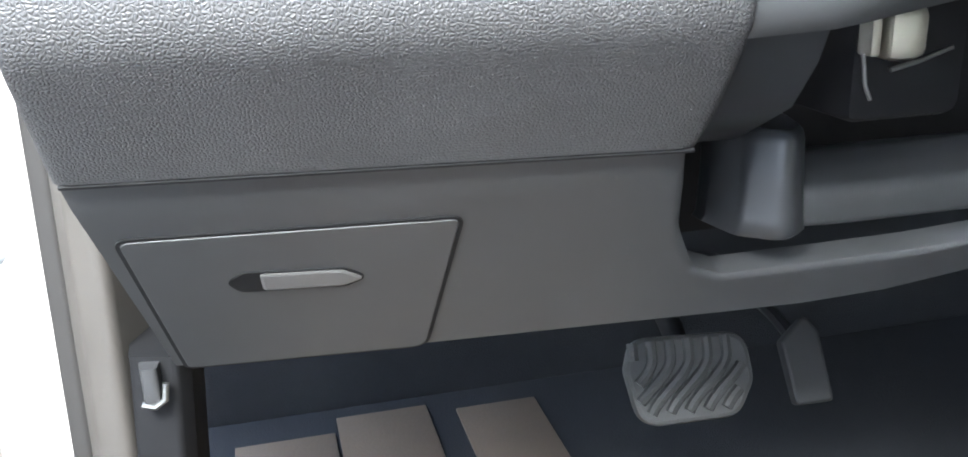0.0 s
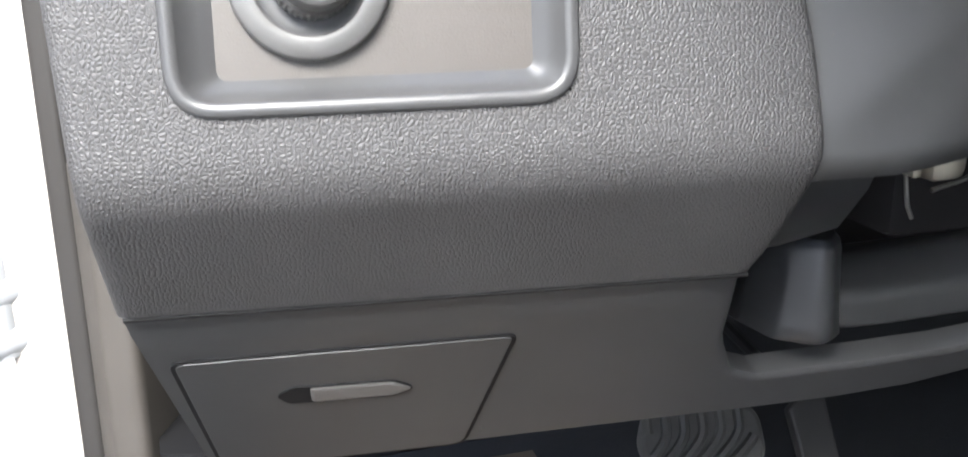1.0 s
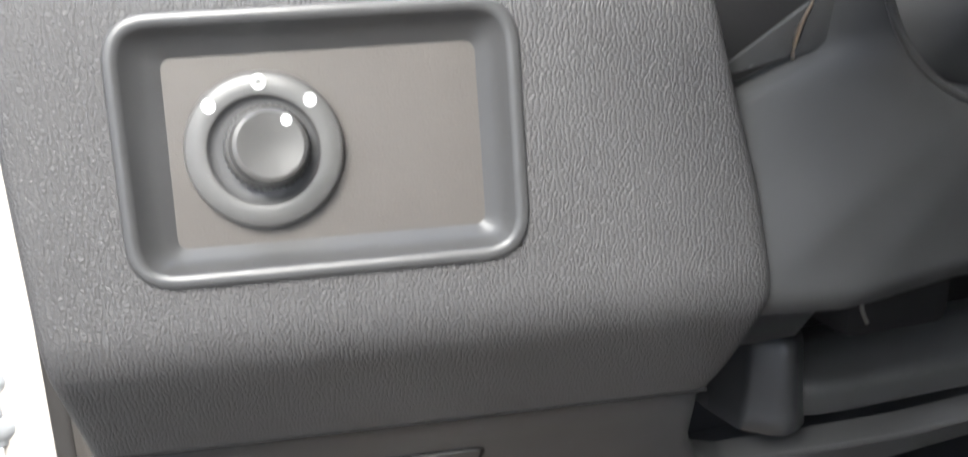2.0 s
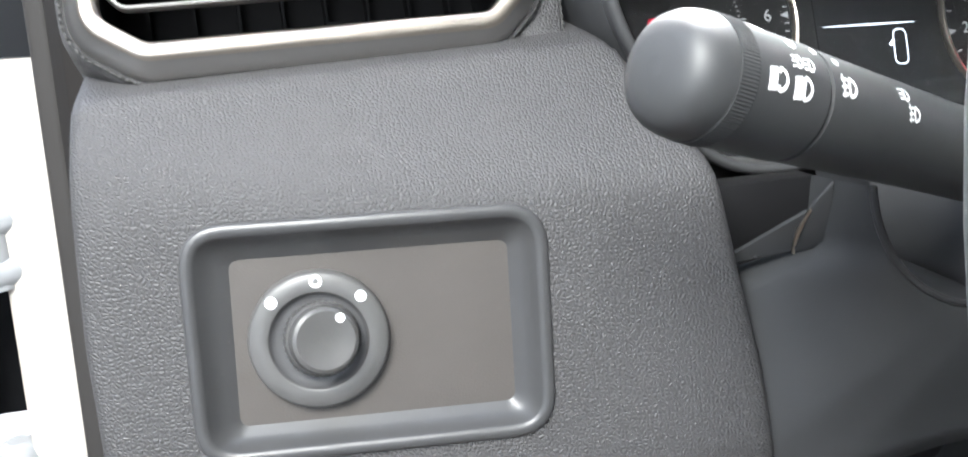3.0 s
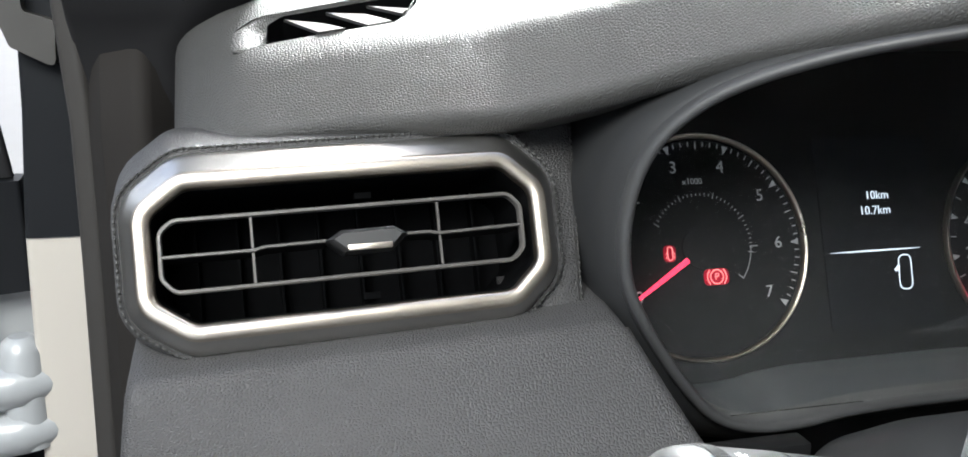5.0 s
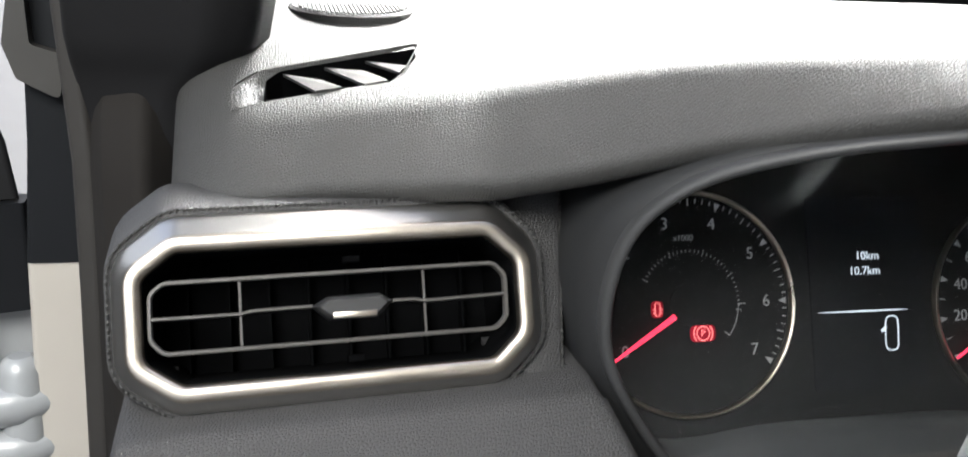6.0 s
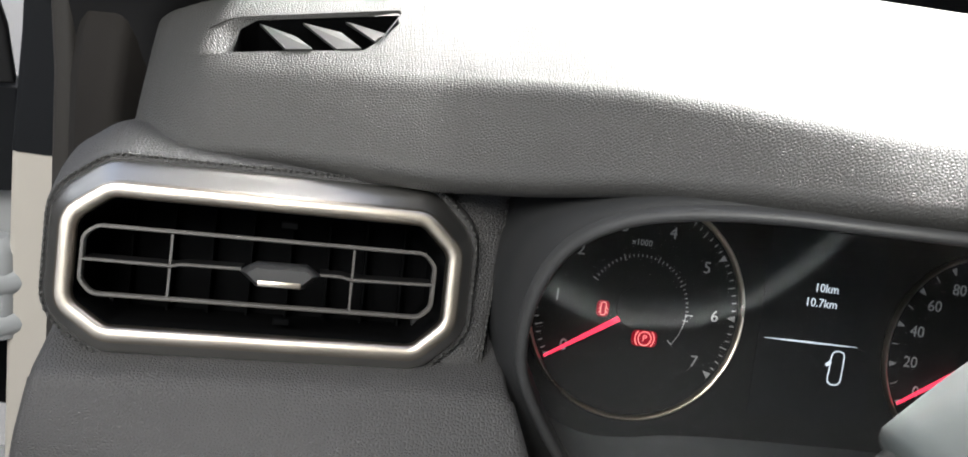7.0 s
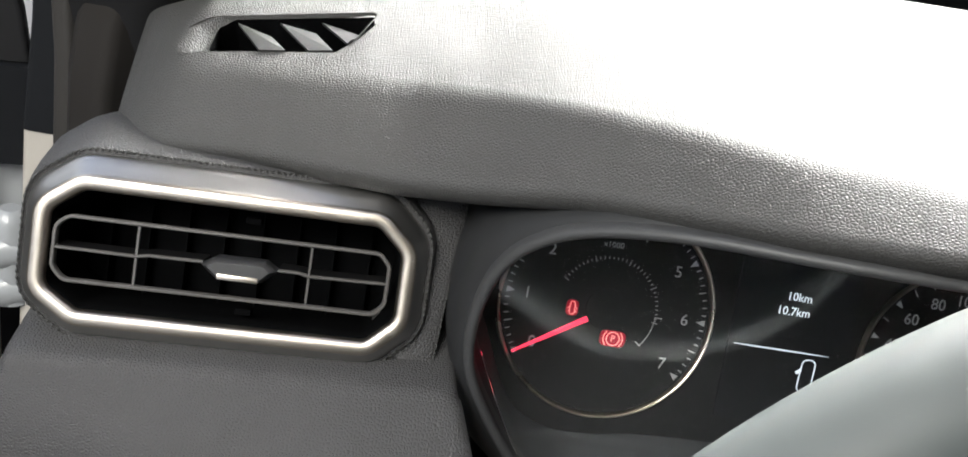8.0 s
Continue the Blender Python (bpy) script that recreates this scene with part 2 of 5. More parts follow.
def inset(outline, d):
    """The outline moved inwards by d (outwards if negative)."""
    k = len(outline)
    area = sum(outline[i][0] * outline[(i + 1) % k][1] - outline[(i + 1) % k][0] * outline[i][1] for i in range(k))
    sgn = 1 if area > 0 else -1
    out = []
    for i in range(k):
        p0, p, p1 = (Vector(outline[j % k]) for j in (i - 1, i, i + 1))
        a, b = (p - p0), (p1 - p)
        a = a.normalized() if a.length > 1e-9 else b.normalized()
        b = b.normalized() if b.length > 1e-9 else a
        n0, n1 = Vector((-a.y, a.x)) * sgn, Vector((-b.y, b.x)) * sgn
        m = (n0 + n1)
        m = m.normalized() if m.length > 1e-6 else n0
        out.append(tuple(p + m * d / max(0.5, m.dot(n0))))
    return out


def lathe(bm, pl, a0, b0, profile, n=48, wobble=None, caps=True):
    """Turns (radius, height) pairs round the plane's normal at (a0, b0)."""
    rings = []
    for r, c in profile:
        ring = []
        for i in range(n):
            w = 2 * math.pi * i / n
            rr = r + (wobble(r, c, i) if wobble else 0.0)
            ring.append(pl.at(a0 + rr * math.cos(w), b0 + rr * math.sin(w), c))
        rings.append(ring)
    return loft(bm, rings, caps=caps)


def tube(bm, path, radius, n=10, squash=1.0, closed=False):
    """A round bar along a path of points. radius: a number or one for each point."""
    pts = [Vector(p) for p in path]
    rings, up = [], None
    for i, p in enumerate(pts):
        if closed:
            d = (pts[(i + 1) % len(pts)] - pts[i - 1]).normalized()
        else:
            d = (pts[min(i + 1, len(pts) - 1)] - pts[max(i - 1, 0)]).normalized()
        if up is None:
            up = Vector((0, 0, 1)) if abs(d.z) < 0.9 else Vector((1, 0, 0))
        side = d.cross(up).normalized()
        up = side.cross(d).normalized()
        r = radius[i] if isinstance(radius, (list, tuple)) else radius
        rings.append([p + side * (r * math.cos(2 * math.pi * k / n)) + up * (r * squash * math.sin(2 * math.pi * k / n)) for k in range(n)])
    return loft(bm, rings, loop=closed)


def box(bm, x0, x1, y0, y1, z0, z1, edge=0.002, seg=2):
    made = bmesh.ops.create_cube(bm, size=1.0)["verts"]
    for v in made:
        v.co = Vector(((x0 + x1) / 2 + v.co.x * (x1 - x0), (y0 + y1) / 2 + v.co.y * (y1 - y0), (z0 + z1) / 2 + v.co.z * (z1 - z0)))
    if edge > 0:
        es = {e for v in made for e in v.link_edges}
        bmesh.ops.bevel(bm, geom=list(es), offset=edge, segments=seg, affect="EDGES", profile=0.5)
    return bm


def block(bm, pl, a0, a1, b0, b1, c0, c1, edge=0.0006):
    """A box in a plane's own directions, with softened edges."""
    fresh = bmesh.new()
    box(fresh, a0, a1, b0, b1, c0, c1, edge, 2)
    table = {v: bm.verts.new(pl.at(*v.co)) for v in fresh.verts}
    for f in fresh.faces:
        bm.faces.new([table[v] for v in f.verts])
    fresh.free()
    return bm


def sweep_x(bm, xs, section):
    """A skin along x; section(x) gives a closed line of (y, z)."""
    return loft(bm, [[(x, y, z) for y, z in section(x)] for x in xs])


def spread(a, b, n):
    return [a + (b - a) * i / (n - 1) for i in range(n)]


def letters(name, body, pl, a, b, size, material, parent, label="", align="CENTER", c=0.0004, lean=0.0):
    """Words in the built-in font, as a mesh laid on a plane."""
    cu = bpy.data.curves.new(name, "FONT")
    cu.body, cu.size, cu.align_x, cu.align_y, cu.extrude, cu.resolution_u = body, size, align, "CENTER", 0.0001, 3
    tmp = bpy.data.objects.new(name, cu)
    scene.collection.objects.link(tmp)
    bpy.context.view_layer.update()
    me = bpy.data.meshes.new_from_object(tmp.evaluated_get(bpy.context.evaluated_depsgraph_get()))
    bpy.data.objects.remove(tmp)
    k, s = math.cos(radians(lean)), math.sin(radians(lean))
    for v in me.vertices:
        v.co = pl.at(a + v.co.x * k - v.co.y * s, b + v.co.x * s + v.co.y * k, c + v.co.z)
    me.materials.clear()
    me.materials.append(material)
    me.name = name
    ob = new(name, me)
    ob.parent = parent
    if parent.parent is None:
        ob.location = -parent.location
    return tagged(ob, label) if label else ob


def ease(x, x0, x1):
    f = min(1.0, max(0.0, (x - x0) / (x1 - x0)))
    return f * f * (3 - 2 * f)


def along(x, table):
    """Smooth values from a short table of (x, v, v ...)."""
    if x <= table[0][0]:
        return table[0][1:]
    for lo, hi in zip(table, table[1:]):
        if x <= hi[0]:
            f = (x - lo[0]) / (hi[0] - lo[0])
            return tuple(p + (q - p) * f for p, q in zip(lo[1:], hi[1:]))
    return table[-1][1:]


# ---------- the place round the car ----------
bm = bmesh.new()
for x, y in ((-400, -400), (400, -400), (400, 400), (-400, 400)):
    bm.verts.new((x, y, -0.34))
bm.faces.new(bm.verts)
part("ground", bm, CONCRETE, smooth=0)
tagged(bpy.data.objects["ground"], "dark asphalt ground beside the car", "ground", kind="structure")

# two unseen walls, added to shape the light that reaches the cabin
bm = bmesh.new()
box(bm, -7.3, -7.0, -9.0, 9.0, -0.34, 9.0, 0.01)
solid("wall_west_helper", bm, WALLM, "added unseen blue-grey wall beside the car, to shape the light", "wall", "structure")
bm = bmesh.new()
box(bm, -7.0, 5.0, -9.3, -9.0, -0.34, 9.0, 0.01)
solid("wall_south_helper", bm, WALLM, "added unseen blue-grey wall behind the car, to shape the light", "wall", "structure")

# unseen dark wall, added to block sky light from the right
bm = bmesh.new()
box(bm, 3.2, 3.5, -4.4, 2.4, -0.34, 4.6, 0.01)
solid("wall_east_blocker", bm, CONCRETE, "added unseen dark wall that cuts sky light from the passenger side", "wall", "structure")

# ---------- cabin shell ----------
bm = bmesh.new()
box(bm, -0.10, 1.32, -1.7, 0.74, 0.00, 0.05, 0.004)
solid("floor", bm, CARPET, "dark carpeted car floor in shade", "floor", "structure")
bm = bmesh.new()
sweep_x(bm, [-0.10, 1.32], lambda x: [(0.74, 0.0), (0.74, 0.05), (0.87, 0.30), (0.88, 0.699), (0.92, 0.699), (0.92, 0.0)])
solid("wall_firewall", bm, CARPET, "dark carpeted toe board and firewall under the dashboard", "firewall", "structure")
bm = bmesh.new()
sweep_x(bm, [-0.02, 1.26], lambda x: [(-1.2, 1.20), (-0.2, 1.20), (-0.07, 1.17), (-0.06, 1.20), (-0.2, 1.24), (-1.2, 1.24)])
solid("ceiling", bm, ROOFM, "dark grey fabric roof lining of the cabin", "ceiling", "structure")
bm = bmesh.new()
box(bm, 1.28, 1.34, -1.7, 0.92, 0.0, 0.72, 0.01)
box(bm, 1.28, 1.34, -1.7, -1.0, 0.72, 1.22, 0.01)
solid("wall_passenger_side", bm, CABIN, "dark closed passenger door side of the cabin", "door wall", "structure")
bm = bmesh.new()
box(bm, -0.04, 1.30, -0.62, -0.56, 0.0, 1.20, 0.01)
box(bm, -0.12, -0.04, -1.70, -0.86, 0.0, 1.24, 0.02)
solid("wall_rear", bm, CABIN, "dark closed rear end of the cabin", "wall", "structure")

# ---------- dashboard ----------
dash = thing("dashboard", (0.1, 0.4, 0.3), "dark grey grained plastic car dashboard with a hooded instrument binnacle", "dashboard")

# padded top: lip, front face, ridge and top surface up to the windscreen
TOP = [  # x, lip y, lip z, ridge y, ridge z
    (0.000, 0.300, 0.648, 0.318, 0.664), (0.030, 0.294, 0.648, 0.316, 0.672), (0.060, 0.290, 0.652, 0.314, 0.677),
    (0.120, 0.275, 0.657, 0.306, 0.685), (0.150, 0.259, 0.666, 0.290, 0.693), (0.180, 0.240, 0.678, 0.267, 0.701),
    (0.210, 0.217, 0.688, 0.242, 0.707), (0.240, 0.196, 0.696, 0.220, 0.711), (0.275, 0.180, 0.703, 0.204, 0.715),
    (0.312, 0.174, 0.706, 0.198, 0.717), (0.380, 0.196, 0.696, 0.220, 0.711), (0.440, 0.240, 0.678, 0.267, 0.701),
    (0.500, 0.275, 0.657, 0.306, 0.685), (0.600, 0.280, 0.655, 0.310, 0.683), (1.26, 0.280, 0.655, 0.310, 0.683)]


def rear_edge(x):
    """Where the pad ends below the windscreen."""
    return along(x, [(0.0, 0.500), (0.20, 0.545), (0.40, 0.590), (0.53, 0.630), (0.66, 0.645), (0.90, 0.610), (1.26, 0.520)])[0]


def pad_section(x):
    ly, lz, ry, rz = along(x, TOP)
    fy, fz = 0.40, 0.702 + 0.013 * ease(x, 0.1, 0.3)
    back = rear_edge(x)
    return rail([(0.42, lz - 0.030), (ly + 0.034, lz - 0.016), (ly + 0.004, lz - 0.007), (ly, lz), (ry, rz), (0.355, max(rz + 0.002, 0.694)), (fy, max(fz, rz + 0.003)),
                 ((fy + back) / 2 + 0.01, max(0.717, rz + 0.003)), (back, 0.716), (back + 0.012, 0.66)], [0, 0.01, 0.003, 0.004, 0.006, 0.03, 0.03, 0.04, 0.006, 0], 4)


xs = [0.0020, 0.0024, 0.0034, 0.005, 0.008, 0.012, 0.017] + spread(0.021, 0.10, 22) + spread(0.106, 0.46, 60) + spread(0.48, 1.26, 14)
bm = bmesh.new()
rings = []
for x in xs:
    ring = pad_section(x)
    shrink = 1 - math.sqrt(max(0.0, 1 - (1 - min(1.0, (x - 0.002) / 0.036)) ** 2))
    rings.append([(x, y + 0.026 * shrink, z - 0.018 * shrink) for y, z in ring])
loft(bm, rings)
bm2 = bmesh.new()
loft(bm2, [[(x, rear_edge(x) + a, z) for a, z in ((0.006, 0.690), (0.006, 0.7240), (0.0075, 0.7265), (0.010, 0.7265), (0.012, 0.7240), (0.012, 0.690))] for x in spread(0.05, 1.24, 30)])
top_pad = part("top_pad", bm, PAD, dash, "dark grey leather-grained top pad, bright where it faces the windscreen", 50)

part("windscreen_band", bm2, PIT, dash, "black rubber upstand along the foot of the windscreen", 50)
bm = bmesh.new()
loft(bm, [[(x, y, z) for y, z in ((rear_edge(x) + 0.014, 0.700), (rear_edge(x) + 0.014, 0.7095), (0.925, 0.7095), (0.925, 0.700))] for x in spread(-0.08, 1.32, 30)])
solid("cowl", bm, COWL, "dull grey-green cowl in front of the windscreen foot", "cowl", "structure")

# lower panel with the recess opening, built as a grid skin
SLOPE = -0.13
BENDS = [(0.290, 0.590), (0.247, 0.5825), (0.2295, 0.553), (0.2140, 0.4555), (0.2488, 0.4100)]


def lower_line(x):
    return rail(BENDS, [0, 0.0045, 0.014, 0.010, 0], 6)


def panel_slope(z):
    """How far the panel turns towards the driver along x, fading out at its top."""
    return SLOPE * (1 - ease(z, 0.545, 0.583))


def panel_edge_left(z):
    return along(z, [(0.40, -0.0112), (0.457, -0.0130), (0.51, -0.0148), (0.555, -0.0135), (0.575, -0.0122), (0.60, -0.0100)])[0]


def panel_edge_right(z):
    return along(z, [(0.40, 0.1860), (0.411, 0.1880), (0.420, 0.1892), (0.433, 0.1892), (0.445, 0.1886), (0.458, 0.1880), (0.487, 0.1847), (0.51, 0.1800), (0.535, 0.1755), (0.551, 0.1725), (0.583, 0.1545), (0.60, 0.1490)])[0]


line0 = lower_line(0.0)
HOLE = (0.0163, 0.1150, 0.4778, 0.5405)
fine = []
for (y0, z0), (y1, z1) in zip(line0, line0[1:]):
    cuts = sorted([z for z in (HOLE[2], HOLE[3]) if z1 < z < z0], reverse=True)
    run = [(y0, z0)] + [(y0 + (y1 - y0) * (z - z0) / (z1 - z0), z) for z in cuts] + [(y1, z1)]
    for (ya, za), (yb, zb) in zip(run, run[1:]):
        k = max(1, round(math.hypot(yb - ya, zb - za) / 0.005))
        fine += [(ya + (yb - ya) * i / k, za + (zb - za) * i / k) for i in range(k)]
fine.append(line0[-1])
bm = bmesh.new()
grid = []
for y, z in fine:
    xl, xr = panel_edge_left(z), panel_edge_right(z)
    cols = [xl, xl + 0.0008, xl + 0.002, xl + 0.004] + spread(xl + 0.007, HOLE[0], 5) + spread(HOLE[0] + 0.005, HOLE[1] - 0.005, 18) + spread(HOLE[1], xr - 0.007, 9) + [xr - 0.004, xr - 0.002, xr - 0.0008, xr]
    drop = {0: 0.0040, 1: 0.0021, 2: 0.0009, 3: 0.0002}
    row = []
    for i, x in enumerate(cols):
        d = drop.get(min(i, len(cols) - 1 - i), 0.0)
        row.append(bm.verts.new((x, y + panel_slope(z) * x + d, z - 0.4 * d * (z > 0.58) + 0.05 * (x - 0.075) * ease(z, 0.556, 0.5825))))
    grid.append(row)
# openings for the switch and for the air vent
skin(bm, grid, lambda c: (HOLE[0] < c.x < HOLE[1] and HOLE[2] < c.z < HOLE[3]) or (0.006 < c.x < 0.120 and c.y > 0.264))
bmesh.ops.recalc_face_normals(bm, faces=bm.faces)
if sum(f.normal.y for f in bm.faces) > 0:
    bmesh.ops.reverse_faces(bm, faces=bm.faces)
bmesh.ops.solidify(bm, geom=bm.faces[:], thickness=0.0025)
lower_panel = part("lower_panel", bm, GRAINED, dash, "dark grey leather-grained lower dashboard panel", 50)

# knee panel below it, running under the column opening
def knee_section(x):
    low = 0.307 + 0.045 * max(0.0, x - 0.02) + 0.02 * ease(x, 0.25, 0.45)
    top = along(x, [(0.1855, 0.4080), (0.190, 0.395), (0.197, 0.372), (0.212, 0.348), (0.226, 0.342), (0.35, 0.352), (0.6, 0.37)])[0] if x > 0.1855 else 0.4080
    out = []
    for i in range(13):
        z = top + (low - top) * i / 12
        y = along(-z, [(-0.42, 0.2425), (-0.384, 0.271), (-0.30, 0.3365)])[0] + SLOPE * min(x, 0.30)
        out.append((y, z))
    back = [(y + 0.012, z + 0.004) for y, z in reversed(out)]
    out[0] = (out[0][0] + 0.002, out[0][1])
    return out + [(out[-1][0] + 0.012, low + 0.001)] + back


def knee_left(x, z):
    """The panel narrows downwards beside the door."""
    return x + max(0.0, (0.409 - z) * 0.165) * (1 - ease(x, -0.011, 0.03))


bm = bmesh.new()
loft(bm, [[(knee_left(x, z), y, z) for y, z in knee_section(x)] for x in [-0.0105, -0.008] + spread(-0.004, 0.1855, 20) + spread(0.1875, 0.232, 16) + spread(0.24, 0.6, 12)])
knee = part("knee_panel", bm, SMOOTH, dash, "smooth dark grey knee panel with a drawer opening", 50)

bm = bmesh.new()
tube(bm, [(x, 0.2502 + SLOPE * x, 0.4091) for x in spread(-0.0095, 0.1865, 20)], 0.0010, 6)
part("shut_line", bm, BLACK, dash, "dark joint between the two panels")

# end face of the dashboard by the door
bm = bmesh.new()
loft(bm, [[(x + max(0.0, 0.409 - z) * 0.19, y, z) for y, z in rounded([(0.262, 0.575), (0.224, 0.46), (0.262, 0.41), (0.33, 0.31), (0.46, 0.30), (0.46, 0.600), (0.30, 0.592)], 0.01, 3)] for x in (-0.008, -0.0040)])
part("end_cap", bm, TRIM, dash, "", 50)

# filler strip between the vent and the binnacle
bm = bmesh.new()
loft(bm, [[(x0, y, z), (x0 + 0.004, y - 0.002, z), (x1 - 0.002, y - 0.002, z), (x1, y, z), (x1 + 0.001, y + 0.02, z), (x0, y + 0.03, z)]
          for x0, x1, y, z in ((0.1265, 0.1465, 0.258, 0.574), (0.1265, 0.1450, 0.266, 0.588), (0.1265, 0.1462, 0.276, 0.607), (0.1265, 0.1480, 0.288, 0.628), (0.1265, 0.1495, 0.298, 0.647), (0.120, 0.1500, 0.306, 0.662))])
part("filler_strip", bm, GRAINED, dash, "narrow grained strip beside the air vent", 50)

EDGE = [(0.1466, 0.2560, 0.576), (0.1451, 0.2640, 0.588), (0.1463, 0.2740, 0.607), (0.1481, 0.2860, 0.628), (0.1496, 0.2960, 0.647), (0.1500, 0.3035, 0.659)]
path = []
for p, q in zip(EDGE, EDGE[1:]):
    path += [Vector(p).lerp(Vector(q), i / 16) for i in range(16)]
bm = bmesh.new()
tube(bm, [p + Vector((-0.0008, 0.0002 if i % 2 else 0.0006, 0)) for i, p in enumerate(path)], [0.0006 if i % 2 else 0.0003 for i in range(len(path))], 5)
part("stitch_line", bm, PAD, dash, "fine stitched line along the strip")

# ---------- air vent ----------
VP = Plane((0.0615, 0.2655, 0.6155), (1, 0, 0), (0, 0.40, 1), 1.6)
vent = thing("air_vent", VP.at(0, -0.03, -0.02), "octagonal air vent with a satin chrome surround and closed dark vanes", "air vent")
OCT = [(-0.0515, -0.0218), (0.0545, -0.0208), (0.0645, -0.0115), (0.0645, 0.0135), (0.0545, 0.0230), (-0.0525, 0.0225), (-0.0638, 0.0140), (-0.0635, -0.0135)]
OCTR = rounded(OCT, 0.006, 4)


def pod_ring(d, c, lift=0.0, left=0.0):
    """The outline grown by d at depth c; its upper side may be lifted."""
    return [VP.at(a, b + (lift + left * ease(-a, 0.02, 0.06)) * ease(b, -0.005, 0.02), c) for a, b in inset(OCTR, -d)]


bm = bmesh.new()
loft(bm, [pod_ring(*q) for q in ((-0.0004, -0.005), (0.0, -0.0006), (0.0006, 0.0004), (0.0016, 0.0010), (0.0046, 0.0010), (0.0054, 0.0004), (0.0058, -0.0006))], caps=False)
part("chrome_band", bm, CHROME, vent, "satin chrome octagonal band", 60)
bm = bmesh.new()
loft(bm, [pod_ring(*q) for q in ((0.0057, -0.0004, 0.0), (0.0062, -0.0014, 0.0002), (0.0080, -0.0033, 0.0014), (0.0096, -0.0058, 0.0024), (0.0102, -0.0074, 0.0030), (0.0102, -0.012, 0.0030))], caps=False)
part("chrome_bevel", bm, mat("polished_chrome_bevel", (0.48, 0.47, 0.455), 0.36, metal=1.0, vary=0.03), vent, "polished bevel behind the chrome band", 60)
bm = bmesh.new()
loft(bm, [pod_ring(*q) for q in ((0.0100, -0.0085, 0.003), (0.0112, -0.0076, 0.0034), (0.0122, -0.0084, 0.0038), (0.0130, -0.0110, 0.0042), (0.0134, -0.015, 0.0048, 0.0015), (0.0136, -0.022, 0.0060, 0.0045), (0.0136, -0.032, 0.008, 0.0075), (0.0136, -0.050, 0.009, 0.0085), (0.0136, -0.100, 0.010, 0.0085))], caps=False)
part("pod", bm, GRAINED, vent, "grained plastic pod round the chrome", 60)
ring = [Vector(p) for p in inset(OCTR, -0.0116)]
path = []
for i in range(len(ring)):
    p, q = ring[i], ring[(i + 1) % len(ring)]
    k = max(1, int((q - p).length / 0.0011))
    path += [p + (q - p) * j / k for j in range(k)]
bm = bmesh.new()
tube(bm, [VP.at(p.x, p.y + 0.0036 * ease(p.y, -0.005, 0.02), -0.0074 + (0.0004 if i % 2 else -0.0002)) for i, p in enumerate(path)], [0.00055 if i % 2 else 0.0003 for i in range(len(path))], 5, closed=True)
part("stitch_line", bm, PAD, vent, "fine stitched line round the pod")
# throat coloured near-black in place of the shade inside the vent
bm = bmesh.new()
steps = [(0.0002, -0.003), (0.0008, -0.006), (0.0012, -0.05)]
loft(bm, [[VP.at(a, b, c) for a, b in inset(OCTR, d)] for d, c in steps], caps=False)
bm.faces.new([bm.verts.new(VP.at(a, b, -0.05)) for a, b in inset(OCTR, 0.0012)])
part("throat", bm, PIT, vent, "inside of the vent, its shade put in as near-black", 60)
GRILL = [(-0.0572, -0.0118), (0.0562, -0.0110), (0.0608, -0.0068), (0.0610, 0.0088), (0.0566, 0.0137), (-0.0568, 0.0131), (-0.0617, 0.0092), (-0.0618, -0.0068)]
GR = rounded(GRILL, 0.0055, 5)
bm = bmesh.new()
loft(bm, [[VP.at(a, b, c) for a, b in inset(GR, d)] for d, c in ((0.0, -0.003), (0.0, 0.0), (0.0004, 0.0004), (0.0011, 0.0004), (0.0014, 0.0), (0.0014, -0.0030))], caps=False)
part("vane_frame", bm, VANE, vent, "grey outline frame of the vanes", 40)
for a0, a1, b0, b1 in ((-0.0610, -0.0318, 0.0006, 0.0006), (-0.0318, -0.0280, 0.0006, 0.0014), (-0.0280, -0.0080, 0.0014, 0.0017), (0.0195, 0.0270, 0.0019, 0.0019), (0.0270, 0.0308, 0.0019, 0.0011), (0.0308, 0.0604, 0.0011, 0.0018)):
    bm = bmesh.new()
    loft(bm, [[VP.at(a, b + h, c) for h, c in ((-0.0006, -0.0002), (-0.0003, 0.0002), (0.0003, 0.0002), (0.0006, -0.0002), (0.0006, -0.0016), (-0.0006, -0.0016))] for a, b in ((a0, b0), (a1, b1))])
    vane = part("horizontal_vane", bm, VANE, vent)
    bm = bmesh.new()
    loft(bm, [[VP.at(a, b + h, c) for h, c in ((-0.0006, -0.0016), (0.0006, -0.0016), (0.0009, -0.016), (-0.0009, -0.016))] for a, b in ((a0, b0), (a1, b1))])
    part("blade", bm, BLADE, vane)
for a in (-0.0320, 0.0308):
    bm = bmesh.new()
    loft(bm, [[VP.at(a + h, b, c) for h, c in ((-0.0004, -0.0006), (0.0004, -0.0006), (0.0004, -0.0020), (-0.0004, -0.0020))] for b in (-0.0114, 0.0131)])
    part("upright_vane", bm, VANE, vent)
# rear vanes and clips share the near-black, so they sink into painted shade
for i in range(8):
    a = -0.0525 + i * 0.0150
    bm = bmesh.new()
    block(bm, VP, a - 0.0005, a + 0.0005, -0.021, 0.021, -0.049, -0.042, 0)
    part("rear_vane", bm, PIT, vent)
